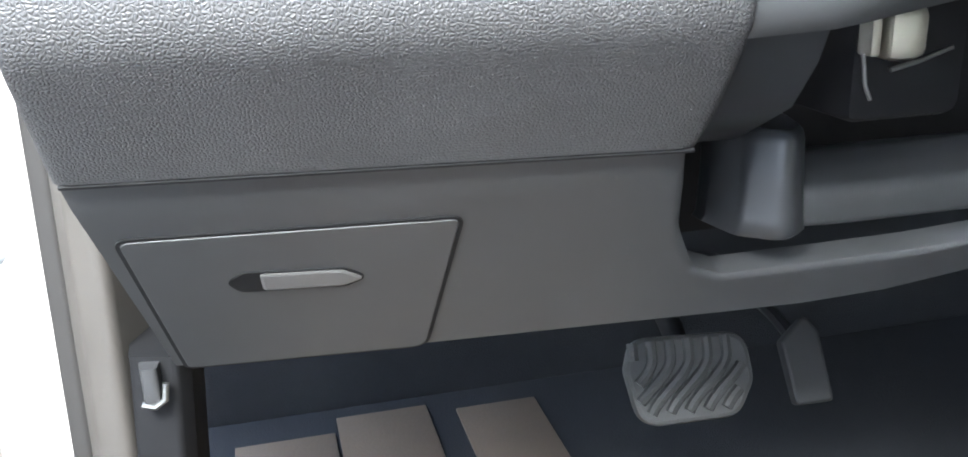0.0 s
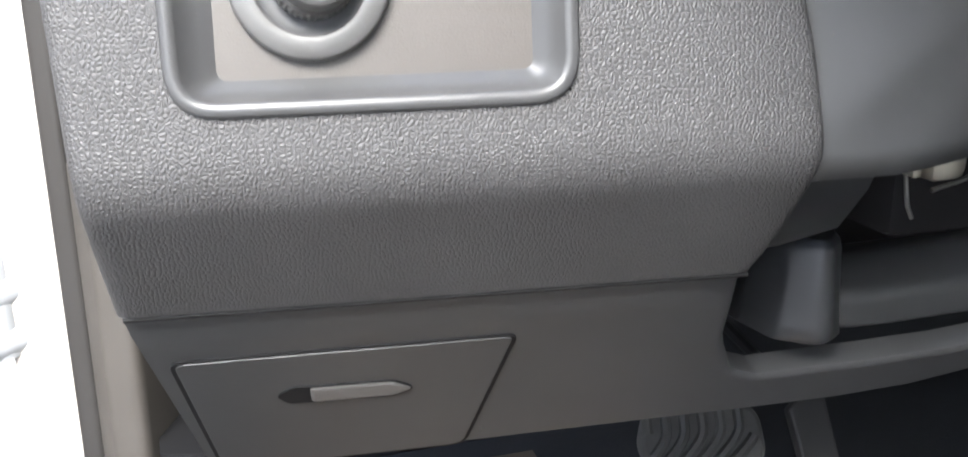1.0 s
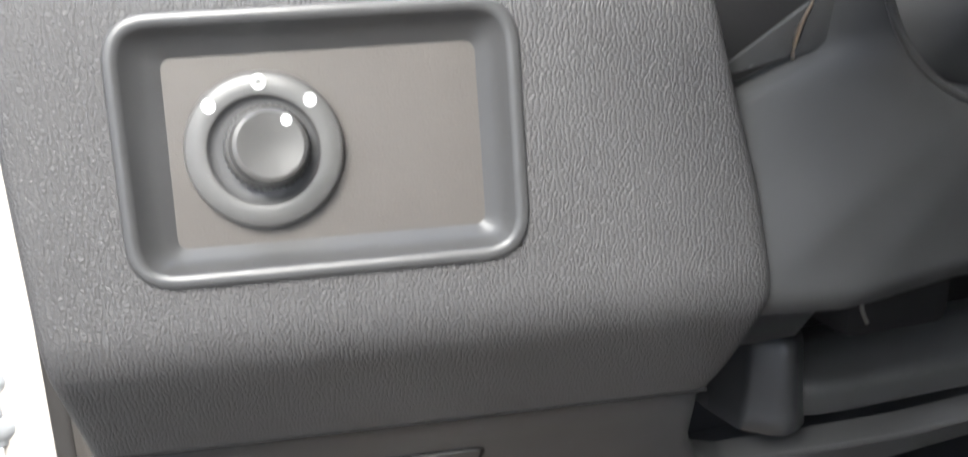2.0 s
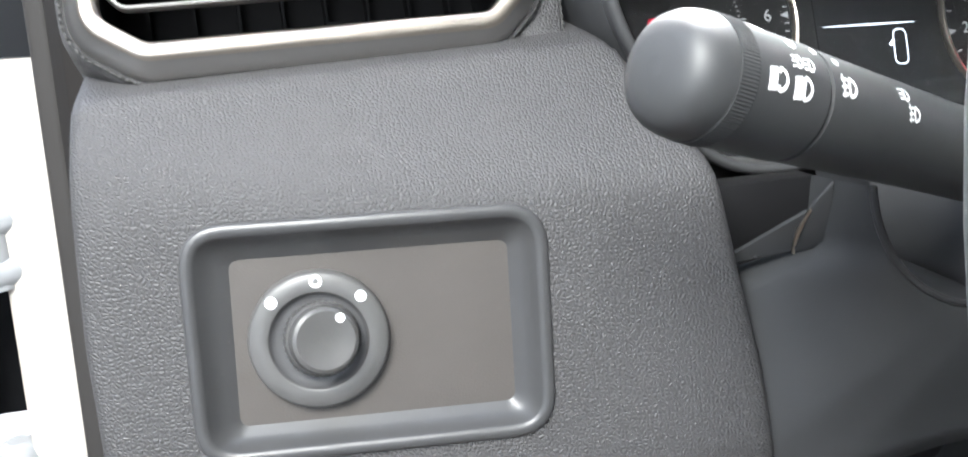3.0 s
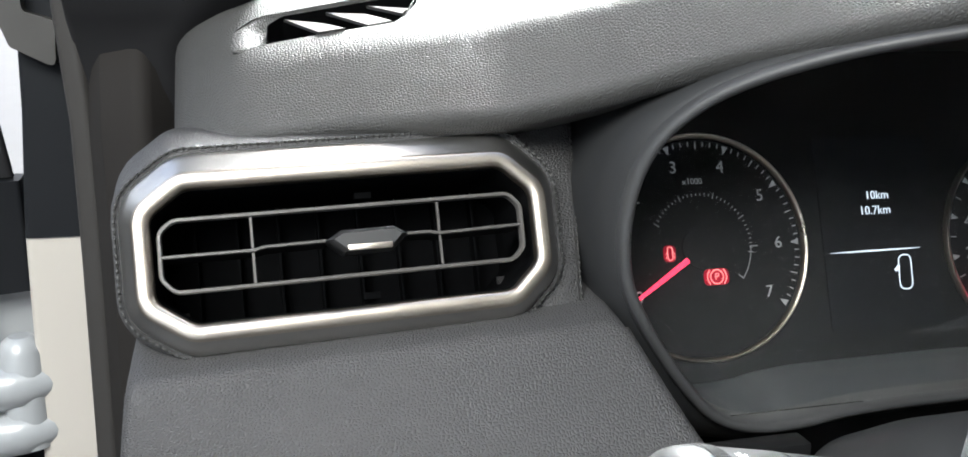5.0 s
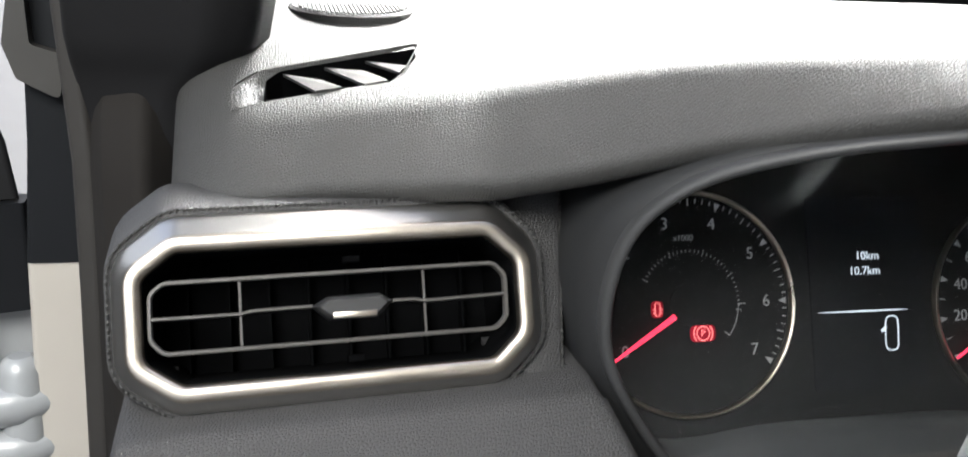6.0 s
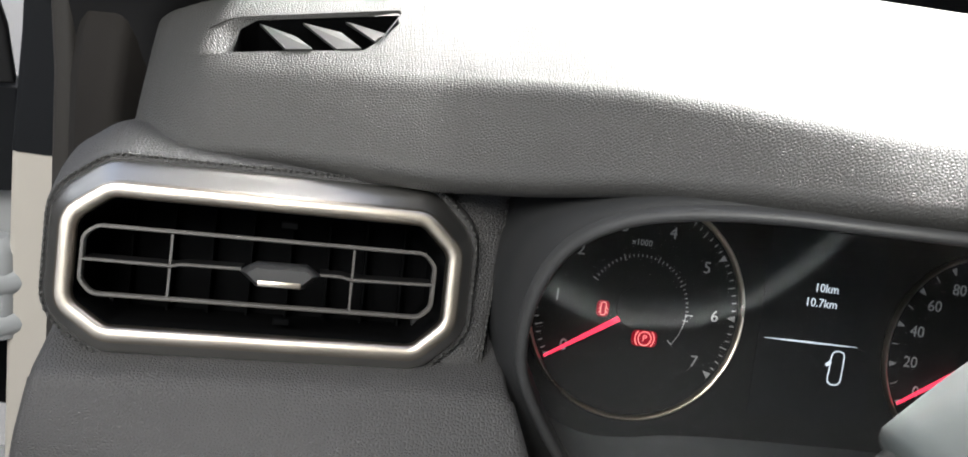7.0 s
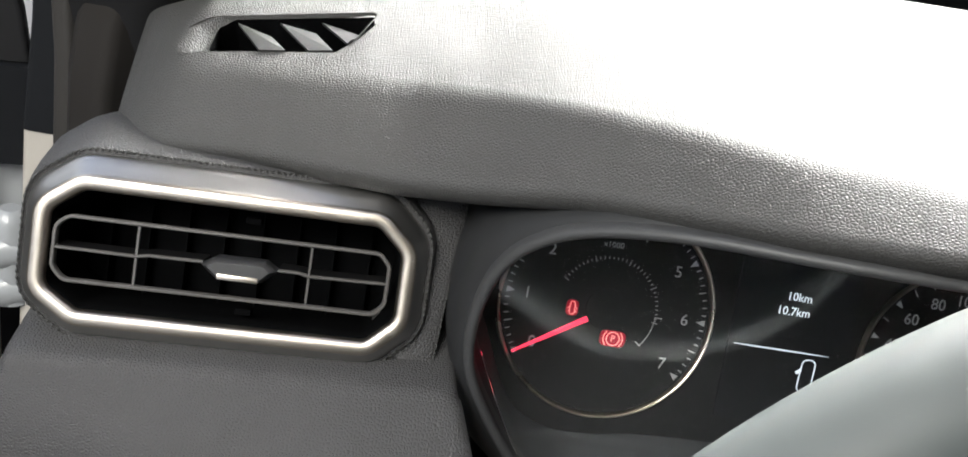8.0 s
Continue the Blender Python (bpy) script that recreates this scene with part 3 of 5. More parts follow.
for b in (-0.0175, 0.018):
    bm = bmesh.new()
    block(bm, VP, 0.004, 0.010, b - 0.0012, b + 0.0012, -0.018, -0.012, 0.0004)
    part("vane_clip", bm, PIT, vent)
bm = bmesh.new()
TAB = [(-0.0084, 0.0014), (-0.0024, -0.0036), (0.0140, -0.0034), (0.0194, 0.0018), (0.0148, 0.0048), (-0.0030, 0.0046)]
loft(bm, [[VP.at(a, b, c) for a, b in inset(TAB, d)] for d, c in ((0.0, -0.006), (0.0, 0.001), (0.0006, 0.0045), (0.0016, 0.0062))])
tab = part("thumb_tab", bm, SATIN, vent, "small dark thumb tab", 30)
bm = bmesh.new()
block(bm, VP, -0.0016, 0.0132, -0.0030, -0.0010, 0.0050, 0.0070, 0.0003)
part("chrome_strip", bm, CHROME, tab, "thin chrome strip")

# ---------- mirror switch ----------
KP = Plane((0.0505, 0.2225, 0.5075), (1, -0.13, 0), (0, 0.157, 1))
switch = thing("mirror_switch", KP.at(0.016, -0.035, 0), "dark plastic recessed tray with a round mirror adjusting knob", "mirror switch")
OUT = rounded([(-0.0372, -0.0342), (0.0688, -0.0342), (0.0688, 0.0365), (-0.0372, 0.0365)], 0.0135, 7)
INN = rounded([(-0.0248, -0.0246), (0.0574, -0.0246), (0.0574, 0.0248), (-0.0240, 0.0248)], 0.0030, 7)
bm = bmesh.new()
slope = [[tuple(Vector(p) * (1 - f) + Vector(q) * f) for p, q in zip(INN, OUT)] for f in (0.52, 0.28, 0.04)]
steps = [(inset(OUT, -0.004), 0.001), (inset(OUT, -0.0006), 0.002), (OUT, 0.0074), (inset(OUT, 0.0006), 0.0082), (inset(OUT, 0.0032), 0.0081), (inset(OUT, 0.0041), 0.0070), (slope[0], 0.0042), (slope[1], 0.0022), (slope[2], 0.0003), (INN, 0.0)]
loft(bm, [[KP.at(a, b, c) for a, b in o] for o, c in steps], caps=False)
part("tray", bm, mat("glossy_tray_plastic", (0.044, 0.044, 0.045), 0.36, vary_size=0.02), switch, "rounded satin plastic tray rim", 60)
bm = bmesh.new()
prism(bm, KP, inset(INN, -0.001), -0.003, 0.0002)
part("face_plate", bm, FINE, switch, "flat fine-grained plate")
bm = bmesh.new()
lathe(bm, KP, 0, 0, [(0.0208, 0.0), (0.0208, 0.0020), (0.0204, 0.0033), (0.0196, 0.0040), (0.0150, 0.0046), (0.0145, 0.0043), (0.0142, 0.0036)], 64, caps=False)
part("dial_ring", bm, mat("paler_smooth_plastic", (0.075, 0.074, 0.073), 0.42, vary_size=0.01), switch, "broad round plastic ring", 60)
bm = bmesh.new()
lathe(bm, KP, 0, 0, [(0.0143, 0.0040), (0.0140, 0.0034), (0.0132, 0.0027), (0.0120, 0.0023), (0.0090, 0.0022)], 64, caps=False)
part("groove", bm, mat("glossy_dark_plastic", (0.066, 0.066, 0.068), 0.36, vary_size=0.01), switch, "glossy dark hollow round the knob", 60)
# the knob leans a little
TK = Plane(KP.o, KP.u - KP.n * 0.20, KP.v - KP.n * 0.15)
bm = bmesh.new()
lathe(bm, TK, 0, 0, [(0.0096, 0.0002), (0.0106, 0.0016), (0.0110, 0.0034), (0.0109, 0.0062), (0.0106, 0.0074), (0.0101, 0.0079), (0.0099, 0.0104), (0.0094, 0.0121), (0.0084, 0.0127), (0.0064, 0.0124), (0.0032, 0.0119), (0.0002, 0.0118)],
      84, lambda r, c, i: (0.00035 if i % 2 else -0.0002) if 0.001 < c < 0.0072 else 0.0)
part("knob", bm, mat("knob_plastic", (0.060, 0.059, 0.058), 0.36, vary_size=0.01), switch, "knurled round knob with a dished top", 35)
for k, (a, b, r) in enumerate(((-0.0128, 0.0124, 0.0018), (0.0130, 0.0124, 0.0017))):
    bm = bmesh.new()
    lathe(bm, KP, a, b, [(r, 0.0036), (r, 0.0046), (r * 0.1, 0.0046)], 16)
    part("position_mark", bm, WHITEINK, switch)
bm = bmesh.new()
lathe(bm, KP, 0.0003, 0.0178, [(0.0019, 0.0036), (0.0019, 0.0047), (0.0009, 0.0047), (0.0009, 0.0036)], 18, caps=False)
part("centre_mark", bm, WHITEINK, switch)
bm = bmesh.new()
lathe(bm, TK, 0.0046, 0.0060, [(0.0014, 0.0116), (0.0014, 0.0128), (0.0002, 0.0128)], 16)
part("knob_dot", bm, WHITEINK, switch)

# ---------- drawer ----------
DP = Plane((0.0, 0.271, 0.384), (1, SLOPE, 0), (0, -0.78, 1))
drawer = thing("storage_drawer", DP.at(0.05, -0.09, -0.01), "small closed grey plastic drawer in the knee panel", "drawer")
DOUT = rounded([(0.0012, -0.0006), (0.0040, -0.0965), (0.1030, -0.0930), (0.1158, 0.0008)], [0.004, 0.003, 0.008, 0.003], 4)
HAND = [(a, b + 0.0026) for a, b in rounded([(0.0315, -0.0320), (0.0360, -0.0390), (0.0740, -0.0395), (0.0825, -0.0345), (0.0740, -0.0275), (0.0390, -0.0265)], 0.004, 4)]
bm = bmesh.new()
prism(bm, DP, DOUT, -0.006, 0.0009, 0.0004)
front = part("drawer_front", bm, SMOOTH, drawer, "flat tapered drawer front")
bm = bmesh.new()
loft(bm, [[DP.at(a, b, c) for a, b in o] for o, c in ((inset(DOUT, -0.0016), -0.001), (inset(DOUT, -0.0016), 0.0005), (inset(DOUT, 0.0002), 0.0005), (inset(DOUT, 0.0002), -0.001))], caps=False, loop=True)
part("shut_line", bm, BLACK, drawer, "dark gap round the drawer")
# no hollow here: a black plate paints the shade of the finger opening
bm = bmesh.new()
loft(bm, [[DP.at(a, b, c) for a, b in o] for o, c in ((inset(HAND, -0.0004), 0.0009), (inset(HAND, -0.0004), 0.0014), (inset(HAND, 0.0005), 0.0014), (inset(HAND, 0.0012), 0.0013))])
part("finger_recess_shade", bm, BLACK, drawer, "flat black plate for the shade of the finger opening")
bm = bmesh.new()
loft(bm, [[DP.at(a, b, c) for a, b in o] for o, c in ((lambda q: ((q, 0.0011), (q, 0.0016), (inset(q, 0.0012), 0.0020)))(rounded([(0.0440, -0.0362), (0.0735, -0.0364), (0.0815, -0.0319), (0.0735, -0.0254), (0.0440, -0.0249)], 0.002, 3)))])
part("pull_tab", bm, mat("pale_grey_plastic", (0.10, 0.098, 0.095), 0.36, vary_size=0.01), drawer, "paler smooth pull tab", 40)

# ---------- instrument cluster ----------
CP = Plane((0.212, 0.336, 0.583), (1, 0, 0), (0, 0.37, 1))
cluster = thing("instrument_cluster", (0.312, 0.30, 0.535), "lit instrument cluster with two round dials and a small display", "instrument cluster")
MIDX = 0.312
HALF = [(0.000, 0.176, 0.6975), (0.040, 0.183, 0.6938), (0.072, 0.196, 0.6882), (0.102, 0.214, 0.6810), (0.130, 0.233, 0.669), (0.146, 0.243, 0.655),
        (0.154, 0.248, 0.640), (0.1575, 0.250, 0.620), (0.1565, 0.250, 0.602), (0.152, 0.249, 0.589), (0.141, 0.249, 0.571), (0.128, 0.249, 0.5535), (0.117, 0.249, 0.5425),
        (0.100, 0.249, 0.5365), (0.079, 0.249, 0.5372), (0.064, 0.249, 0.5398), (0.040, 0.249, 0.5412), (0.0, 0.249, 0.5412)]


def smooth_line(points, times=2):
    for _ in range(times):
        out = [points[0]]
        for p, q in zip(points, points[1:]):
            out.append(tuple(0.75 * a + 0.25 * b for a, b in zip(p, q)))
            out.append(tuple(0.25 * a + 0.75 * b for a, b in zip(p, q)))
        points = out + [points[-1]]
    return points


half = smooth_line(HALF)
RIM = [Vector((MIDX - a, b, c)) for a, b, c in half] + [Vector((MIDX + a, b, c)) for a, b, c in reversed(half[1:-1])]
CEN = Vector((MIDX, 0.23, 0.615))


def rim_ring(out, dy, side=None):
    """The rim outline, moved outwards from its middle and along y. side: how far at the sides, beside the strip."""
    res = []
    k = len(RIM)
    for i, p in enumerate(RIM):
        d = RIM[(i + 1) % k] - RIM[i - 1]
        nrm = Vector((d.z, 0, -d.x)).normalized()
        if nrm.dot(Vector((p.x - CEN.x, 0, p.z - CEN.z))) < 0:
            nrm = -nrm
        near = 0.0 if side is None else ease(abs(p.x - MIDX), 0.118, 0.138) * ease(p.z, 0.560, 0.580)
        far = out + ((side or 0.0) - out) * near
        if side is not None:
            far += (min(far, 0.0045) - far) * ease(p.z, 0.640, 0.672)
        res.append(p + nrm * far + Vector((0, dy, 0)))
    return res


bm = bmesh.new()
loft(bm, [rim_ring(o, d) for o, d in ((-0.0022, 0.012), (-0.0020, 0.0020), (-0.0010, 0.0002), (0.0004, 0.0), (0.0018, 0.0010), (0.0022, 0.0030), (0.0022, 0.012))], caps=False)
part("rim", bm, SMOOTH, cluster, "narrow grey rim of the binnacle", 60)
bm = bmesh.new()
back = []
for p in RIM:
    q = CP.at(p.x - CP.o.x, (p.z - CP.o.z) * 1.02 - 0.014 * ease(-p.z, -0.575, -0.545), 0.0)
    back.append(Vector((p.x, max(q.y, p.y + 0.004), q.z)))
loft(bm, [rim_ring(-0.0021, 0.003), [a.lerp(b, 0.3) for a, b in zip(rim_ring(-0.0024, 0.004), back)], [a + (CEN - a) * 0.004 for a in back]], caps=False)
part("shroud", bm, mat("shroud_plastic", (0.042, 0.046, 0.051), 0.6, vary_size=0.03, spec=0.2), cluster, "dark grey inner shroud", 60)
bm = bmesh.new()
loft(bm, [rim_ring(0.002, 0.006), rim_ring(0.005, 0.0085, 0.005), rim_ring(0.0125, 0.018, 0.0082), rim_ring(0.022, 0.040, 0.0092), rim_ring(0.024, 0.08, 0.0094)], caps=False)
part("surround", bm, HOOD, cluster, "smooth dark surround of the binnacle", 60)
bm = bmesh.new()
prism(bm, CP, rounded([(-0.062, -0.074), (0.262, -0.074), (0.262, 0.092), (-0.062, 0.092)], 0.02), -0.006, 0.0)
part("face_plate", bm, DIAL, cluster, "matt black face plate")


def dial(name, a0, b0, radius, label, zero, step, count, words, minor, tri_r, num_r, num_size, needle_angle):
    d = part(name, lathe(bmesh.new(), CP, a0, b0, [(radius + 0.0012, 0.0), (radius + 0.0012, 0.0022), (radius + 0.0006, 0.0030), (radius - 0.0004, 0.0028), (radius - 0.0010, 0.0014), (radius - 0.0010, 0.0)], 96, caps=False), RINGM, cluster, label, 60)
    for k in range(count):
        w = radians(zero - step * k)
        bm = bmesh.new()
        tip, wide = tri_r - 0.0042, 0.0016
        for rr, s in ((tip, 0.0), (tri_r, wide), (tri_r, -wide)):
            bm.verts.new(CP.at(a0 + rr * math.cos(w) - s * math.sin(w), b0 + rr * math.sin(w) + s * math.cos(w), 0.0006))
        bm.faces.new(bm.verts)
        part("major_mark", bm, MARK, d, smooth=0)
        letters("numeral", words[k], CP, a0 + num_r * math.cos(w), b0 + num_r * math.sin(w), num_size, MARK, d)
    bm = bmesh.new()
    total = (count - 1) * minor
    for i in range(total + 1):
        if i % minor == 0:
            continue
        w = radians(zero - step * i / minor)
        long = 0.0034 if minor % 2 == 0 and i % (minor // 2 or 1) == 0 else 0.0020
        t, m = Vector((math.cos(w), math.sin(w))), Vector((-math.sin(w), math.cos(w))) * 0.00028
        q = [t * (tri_r + 0.0002) + m, t * (tri_r + 0.0002) - m, t * (tri_r - long) - m, t * (tri_r - long) + m]
        bm.faces.new([bm.verts.new(CP.at(a0 + p.x, b0 + p.y, 0.0006)) for p in q])
    tagged(part("minor_marks", bm, MARK, d, smooth=0), kind="stuff")
    w = radians(needle_angle)
    t, m = Vector((math.cos(w), math.sin(w))), Vector((-math.sin(w), math.cos(w)))
    bm = bmesh.new()
    loft(bm, [[CP.at(a0 + t.x * r + m.x * s, b0 + t.y * r + m.y * s, c) for s, c in ((-h, 0.0030), (-h * 0.6, 0.0042), (h * 0.6, 0.0042), (h, 0.0030))] for r, h in ((0.0105, 0.0014), (0.030, 0.0011), (0.0495, 0.0006))])
    part("needle", bm, RED, d, "glowing red needle")
    bm = bmesh.new()
    lathe(bm, CP, a0, b0, [(0.0100, 0.0), (0.0099, 0.0007), (0.0002, 0.0008)], 32)
    part("hub", bm, DIAL, d, "black hub", 40)
    return d


tach = dial("tachometer", 0.0163, 0.0012, 0.0518, "round rev counter with a thin metal ring", 212.5, 35.4, 8, [str(i) for i in range(8)], 8, 0.0490, 0.0388, 0.0079, 212.0)
letters("scale_word", "x1000", CP, 0.0144, 0.0318, 0.0040, MARK, tach)
bm = bmesh.new()
for i in range(33):
    w = radians(152 - 5.0 * i)
    long = 0.0032 if i % 8 == 0 else 0.0014
    t, m = Vector((math.cos(w), math.sin(w))), Vector((-math.sin(w), math.cos(w))) * 0.0002
    r0 = 0.0246
    q = [t * (r0 + long * 0.5) + m, t * (r0 + long * 0.5) - m, t * (r0 - long * 0.5) - m, t * (r0 - long * 0.5) + m]
    bm.faces.new([bm.verts.new(CP.at(0.0163 + p.x, 0.0012 + p.y, 0.0005)) for p in q])
tagged(part("inner_scale", bm, MARK, tach, smooth=0), kind="stuff")
bm = bmesh.new()
for r0, r1, w0, w1 in ((0.0242, 0.0246, -2, -38), (0.0215, 0.0248, -38, -39.2), (0.0240, 0.0280, -1, -2.2)):
    k = 10
    rows = [[CP.at(0.0163 + r * math.cos(radians(w0 + (w1 - w0) * i / k)), 0.0012 + r * math.sin(radians(w0 + (w1 - w0) * i / k)), 0.0005) for i in range(k + 1)] for r in (r0, r1)]
    loft(bm, rows, closed=False)
part("inner_bracket", bm, MARK, tach, smooth=0)
speedo = dial("speedometer", 0.1973, -0.0050, 0.0512, "round speedometer with a thin metal ring", 212.0, 24.2, 11, [str(20 * i) for i in range(11)], 2, 0.0485, 0.0368, 0.0079, 211.0)


def stroke(bm, pl, path, width, c=0.0008, closed=False):
    """A flat line of even width on a plane."""
    pts = [Vector(p) for p in path]
    k = len(pts)
    left, right = [], []
    for i, p in enumerate(pts):
        d = (pts[(i + 1) % k] - pts[i - 1]) if closed else (pts[min(i + 1, k - 1)] - pts[max(i - 1, 0)])
        nrm = Vector((-d.y, d.x)).normalized() * width / 2
        left.append(bm.verts.new(pl.at(p.x + nrm.x, p.y + nrm.y, c)))
        right.append(bm.verts.new(pl.at(p.x - nrm.x, p.y - nrm.y, c)))
    for i in range(k if closed else k - 1):
        j = (i + 1) % k
        bm.faces.new((left[i], left[j], right[j], right[i]))
    return bm


def arc(a0, b0, r, w0, w1, n=14):
    return [(a0 + r * math.cos(radians(w0 + (w1 - w0) * i / (n - 1))), b0 + r * math.sin(radians(w0 + (w1 - w0) * i / (n - 1)))) for i in range(n)]


# red warning lights
door_lamp = part("door_warning_light", stroke(bmesh.new(), CP, rounded([(-0.0013, -0.0037), (0.0011, -0.0037), (0.0011, 0.0023), (-0.0013, 0.0023)], 0.0011, 4), 0.00045, 0.0010, True), REDICON, cluster, "red door-ajar warning light", 0)
bm = bmesh.new()
for s in (-1, 1):
    stroke(bm, CP, [(0.0012 * s, 0.0001), (0.0024 * s, -0.0011)], 0.0004, 0.0010)
    stroke(bm, CP, [(0.0012 * s, -0.0017), (0.0023 * s, -0.0028)], 0.0004, 0.0010)
part("door_leaves", bm, REDICON, door_lamp, smooth=0)
bm = bmesh.new()
prism(bm, CP, rounded([(-0.0031, -0.0045), (0.0029, -0.0045), (0.0029, 0.0031), (-0.0031, 0.0031)], 0.0024, 5), 0.0002, 0.0006)
part("halo", bm, REDDIM, door_lamp, smooth=0)
brake_lamp = part("brake_warning_light", stroke(bmesh.new(), CP, arc(0.0219, -0.0126, 0.0032, 0, 345, 28), 0.0006, 0.0010, True), REDICON, cluster, "red parking-brake warning light", 0)
bm = bmesh.new()
stroke(bm, CP, arc(0.0219, -0.0126, 0.0047, 135, 225), 0.0006, 0.0010)
stroke(bm, CP, arc(0.0219, -0.0126, 0.0047, -45, 45), 0.0006, 0.0010)
part("brackets", bm, REDICON, brake_lamp, smooth=0)
letters("letter", "P", CP, 0.0219, -0.0126, 0.0045, REDICON, brake_lamp, c=0.0010)
bm = bmesh.new()
prism(bm, CP, rounded([(0.0156, -0.0164), (0.0282, -0.0164), (0.0282, -0.0088), (0.0156, -0.0088)], 0.003, 5), 0.0002, 0.0006)
part("halo", bm, REDDIM, brake_lamp, smooth=0)

# display between the dials
bm = bmesh.new()
prism(bm, CP, rounded([(0.0785, -0.043), (0.1405, -0.043), (0.1405, 0.050), (0.0785, 0.050)], 0.002), -0.001, 0.0006)
display = part("display", bm, LCD, cluster, "dark lit display showing distance and an open door")
letters("distance", "10km", CP, 0.1165, 0.0210, 0.0058, LCDW, display, align="RIGHT", c=0.0010)
letters("trip_distance", "10.7km", CP, 0.1168, 0.0137, 0.0058, LCDW, display, align="RIGHT", c=0.0010)
bm = bmesh.new()
loft(bm, [[CP.at(a, -0.0056 + h, 0.0010) for h in (-w, w)] for a, w in ((0.0815, 0.0001), (0.088, 0.0003), (0.106, 0.00045), (0.124, 0.0003), (0.1308, 0.0001))], closed=False)
part("divider_line", bm, LCDW, display, smooth=0)
bm = stroke(bmesh.new(), CP, rounded([(0.1172, -0.0250), (0.1243, -0.0250), (0.1248, -0.0085), (0.1180, -0.0085)], 0.0034, 5), 0.0007, 0.0010, True)
part("car_outline", bm, LCDW, display, smooth=0)
bm = stroke(bmesh.new(), CP, [(0.1180, -0.0135), (0.1166, -0.0150), (0.1154, -0.0158)], 0.0017, 0.0010)
part("open_door_mark", bm, LCDW, display, smooth=0)

# clear lens in front of the dials, hollow like a trough so that it turns glare upwards
def lens_y(z):
    hollow = 0.1474 + math.sqrt(max(0.0, 0.17 ** 2 - (z - 0.695) ** 2))
    flat = 0.2525 - 0.02 * (z - 0.54)
    return 0.5 * (hollow + flat + math.sqrt((hollow - flat) ** 2 + 0.00006))


def lens_half(z):
    """Half the width of the rim's opening at height z."""
    return max(p[0] + (q[0] - p[0]) * (z - p[2]) / (q[2] - p[2]) for p, q in zip(half, half[1:]) if min(p[2], q[2]) <= z <= max(p[2], q[2]) and p[2] != q[2]) - 0.0032


bm = bmesh.new()
sheet = []
for k in (0.0, 0.0012):
    rows = []
    for z in spread(0.5425, 0.6960, 70):
        w = lens_half(z)
        rows.append([bm.verts.new((MIDX + w * f, lens_y(z) + k, z)) for f in spread(-1, 1, 13)])
    sheet.append(rows)
for rows in sheet:
    for r0, r1 in zip(rows, rows[1:]):
        for i in range(12):
            bm.faces.new((r0[i], r0[i + 1], r1[i + 1], r1[i]))
near, far = sheet
for i in range(12):
    for r in (0, -1):
        bm.faces.new((near[r][i], near[r][i + 1], far[r][i + 1], far[r][i]))
for j in range(69):
    for i in (0, -1):
        bm.faces.new((near[j][i], near[j + 1][i], far[j + 1][i], far[j][i]))
lens = part("lens", bm, LENS, cluster, "clear hollow lens", 60)
lens.visible_shadow = False

# ---------- defroster outlet ----------
OP = Plane((0.065, 0.343, 0.6905), (1, 0.06, 0.10), (0, 0.88, 0.44))
outlet = thing("defroster_outlet", OP.at(0, -0.02, -0.01), "side window defroster outlet with slanting slats in the dashboard top", "defroster outlet")
ODR = [(-0.0295, -0.0188), (0.0200, -0.0168), (0.0270, -0.0095), (0.0372, 0.0092), (-0.0205, 0.0010), (-0.0270, -0.0050)]
ODO = rounded(ODR, [0.002, 0.005, 0.004, 0.0015, 0.004, 0.005], 4)
# the pad dips into the opening, most of all at its narrow end
ODX = [(a - 0.012 * ease(-a, 0.006, 0.028), b - 0.0008 * ease(-b, 0.0, 0.015)) for a, b in inset(ODO, -0.0008)]
bm = bmesh.new()
rings = []
for f, k in ((0.0, 0.0), (0.15, 0.0), (0.35, 0.10), (0.6, 0.45), (0.85, 0.85), (1.0, 1.0), (1.02, 2.5)):
    ring = []
    for (a, b), (p, q) in zip(ODX, ODO):
        dip = 0.0004 + 0.0042 * ease(-p, 0.010, 0.026)
        ring.append(OP.at(a + (p - a) * f, b + (q - b) * f, 0.0004 - (1 - f) * 0.0034 * ease(-a, 0.018, 0.040) - dip * k))
    rings.append(ring)
loft(bm, rings, caps=False)
part("outlet_rim", bm, PAD, outlet, "grained dished surround", 60)
# duct walls and floor near-black: the depth's shade is in the colour
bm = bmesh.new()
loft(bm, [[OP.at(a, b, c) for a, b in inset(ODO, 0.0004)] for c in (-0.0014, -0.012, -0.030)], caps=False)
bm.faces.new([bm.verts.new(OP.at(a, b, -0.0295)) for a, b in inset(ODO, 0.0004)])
part("shaded_duct", bm, PIT, outlet, "duct opening with its shade painted near-black")
bm = bmesh.new()
prism(bm, OP, inset(ODX, 0.0006), -0.034, 0.02)
bmesh.ops.recalc_face_normals(bm, faces=bm.faces)
cut_mesh = bpy.data.meshes.new("duct_cut")
bm.to_mesh(cut_mesh)
bm.free()
cut = new("duct_cut", cut_mesh)
cut.location = (0, 0, 0)
boolean = top_pad.modifiers.new("duct_cut", "BOOLEAN")
boolean.object, boolean.operation, boolean.solver = cut, "DIFFERENCE", "EXACT"
bpy.context.view_layer.update()
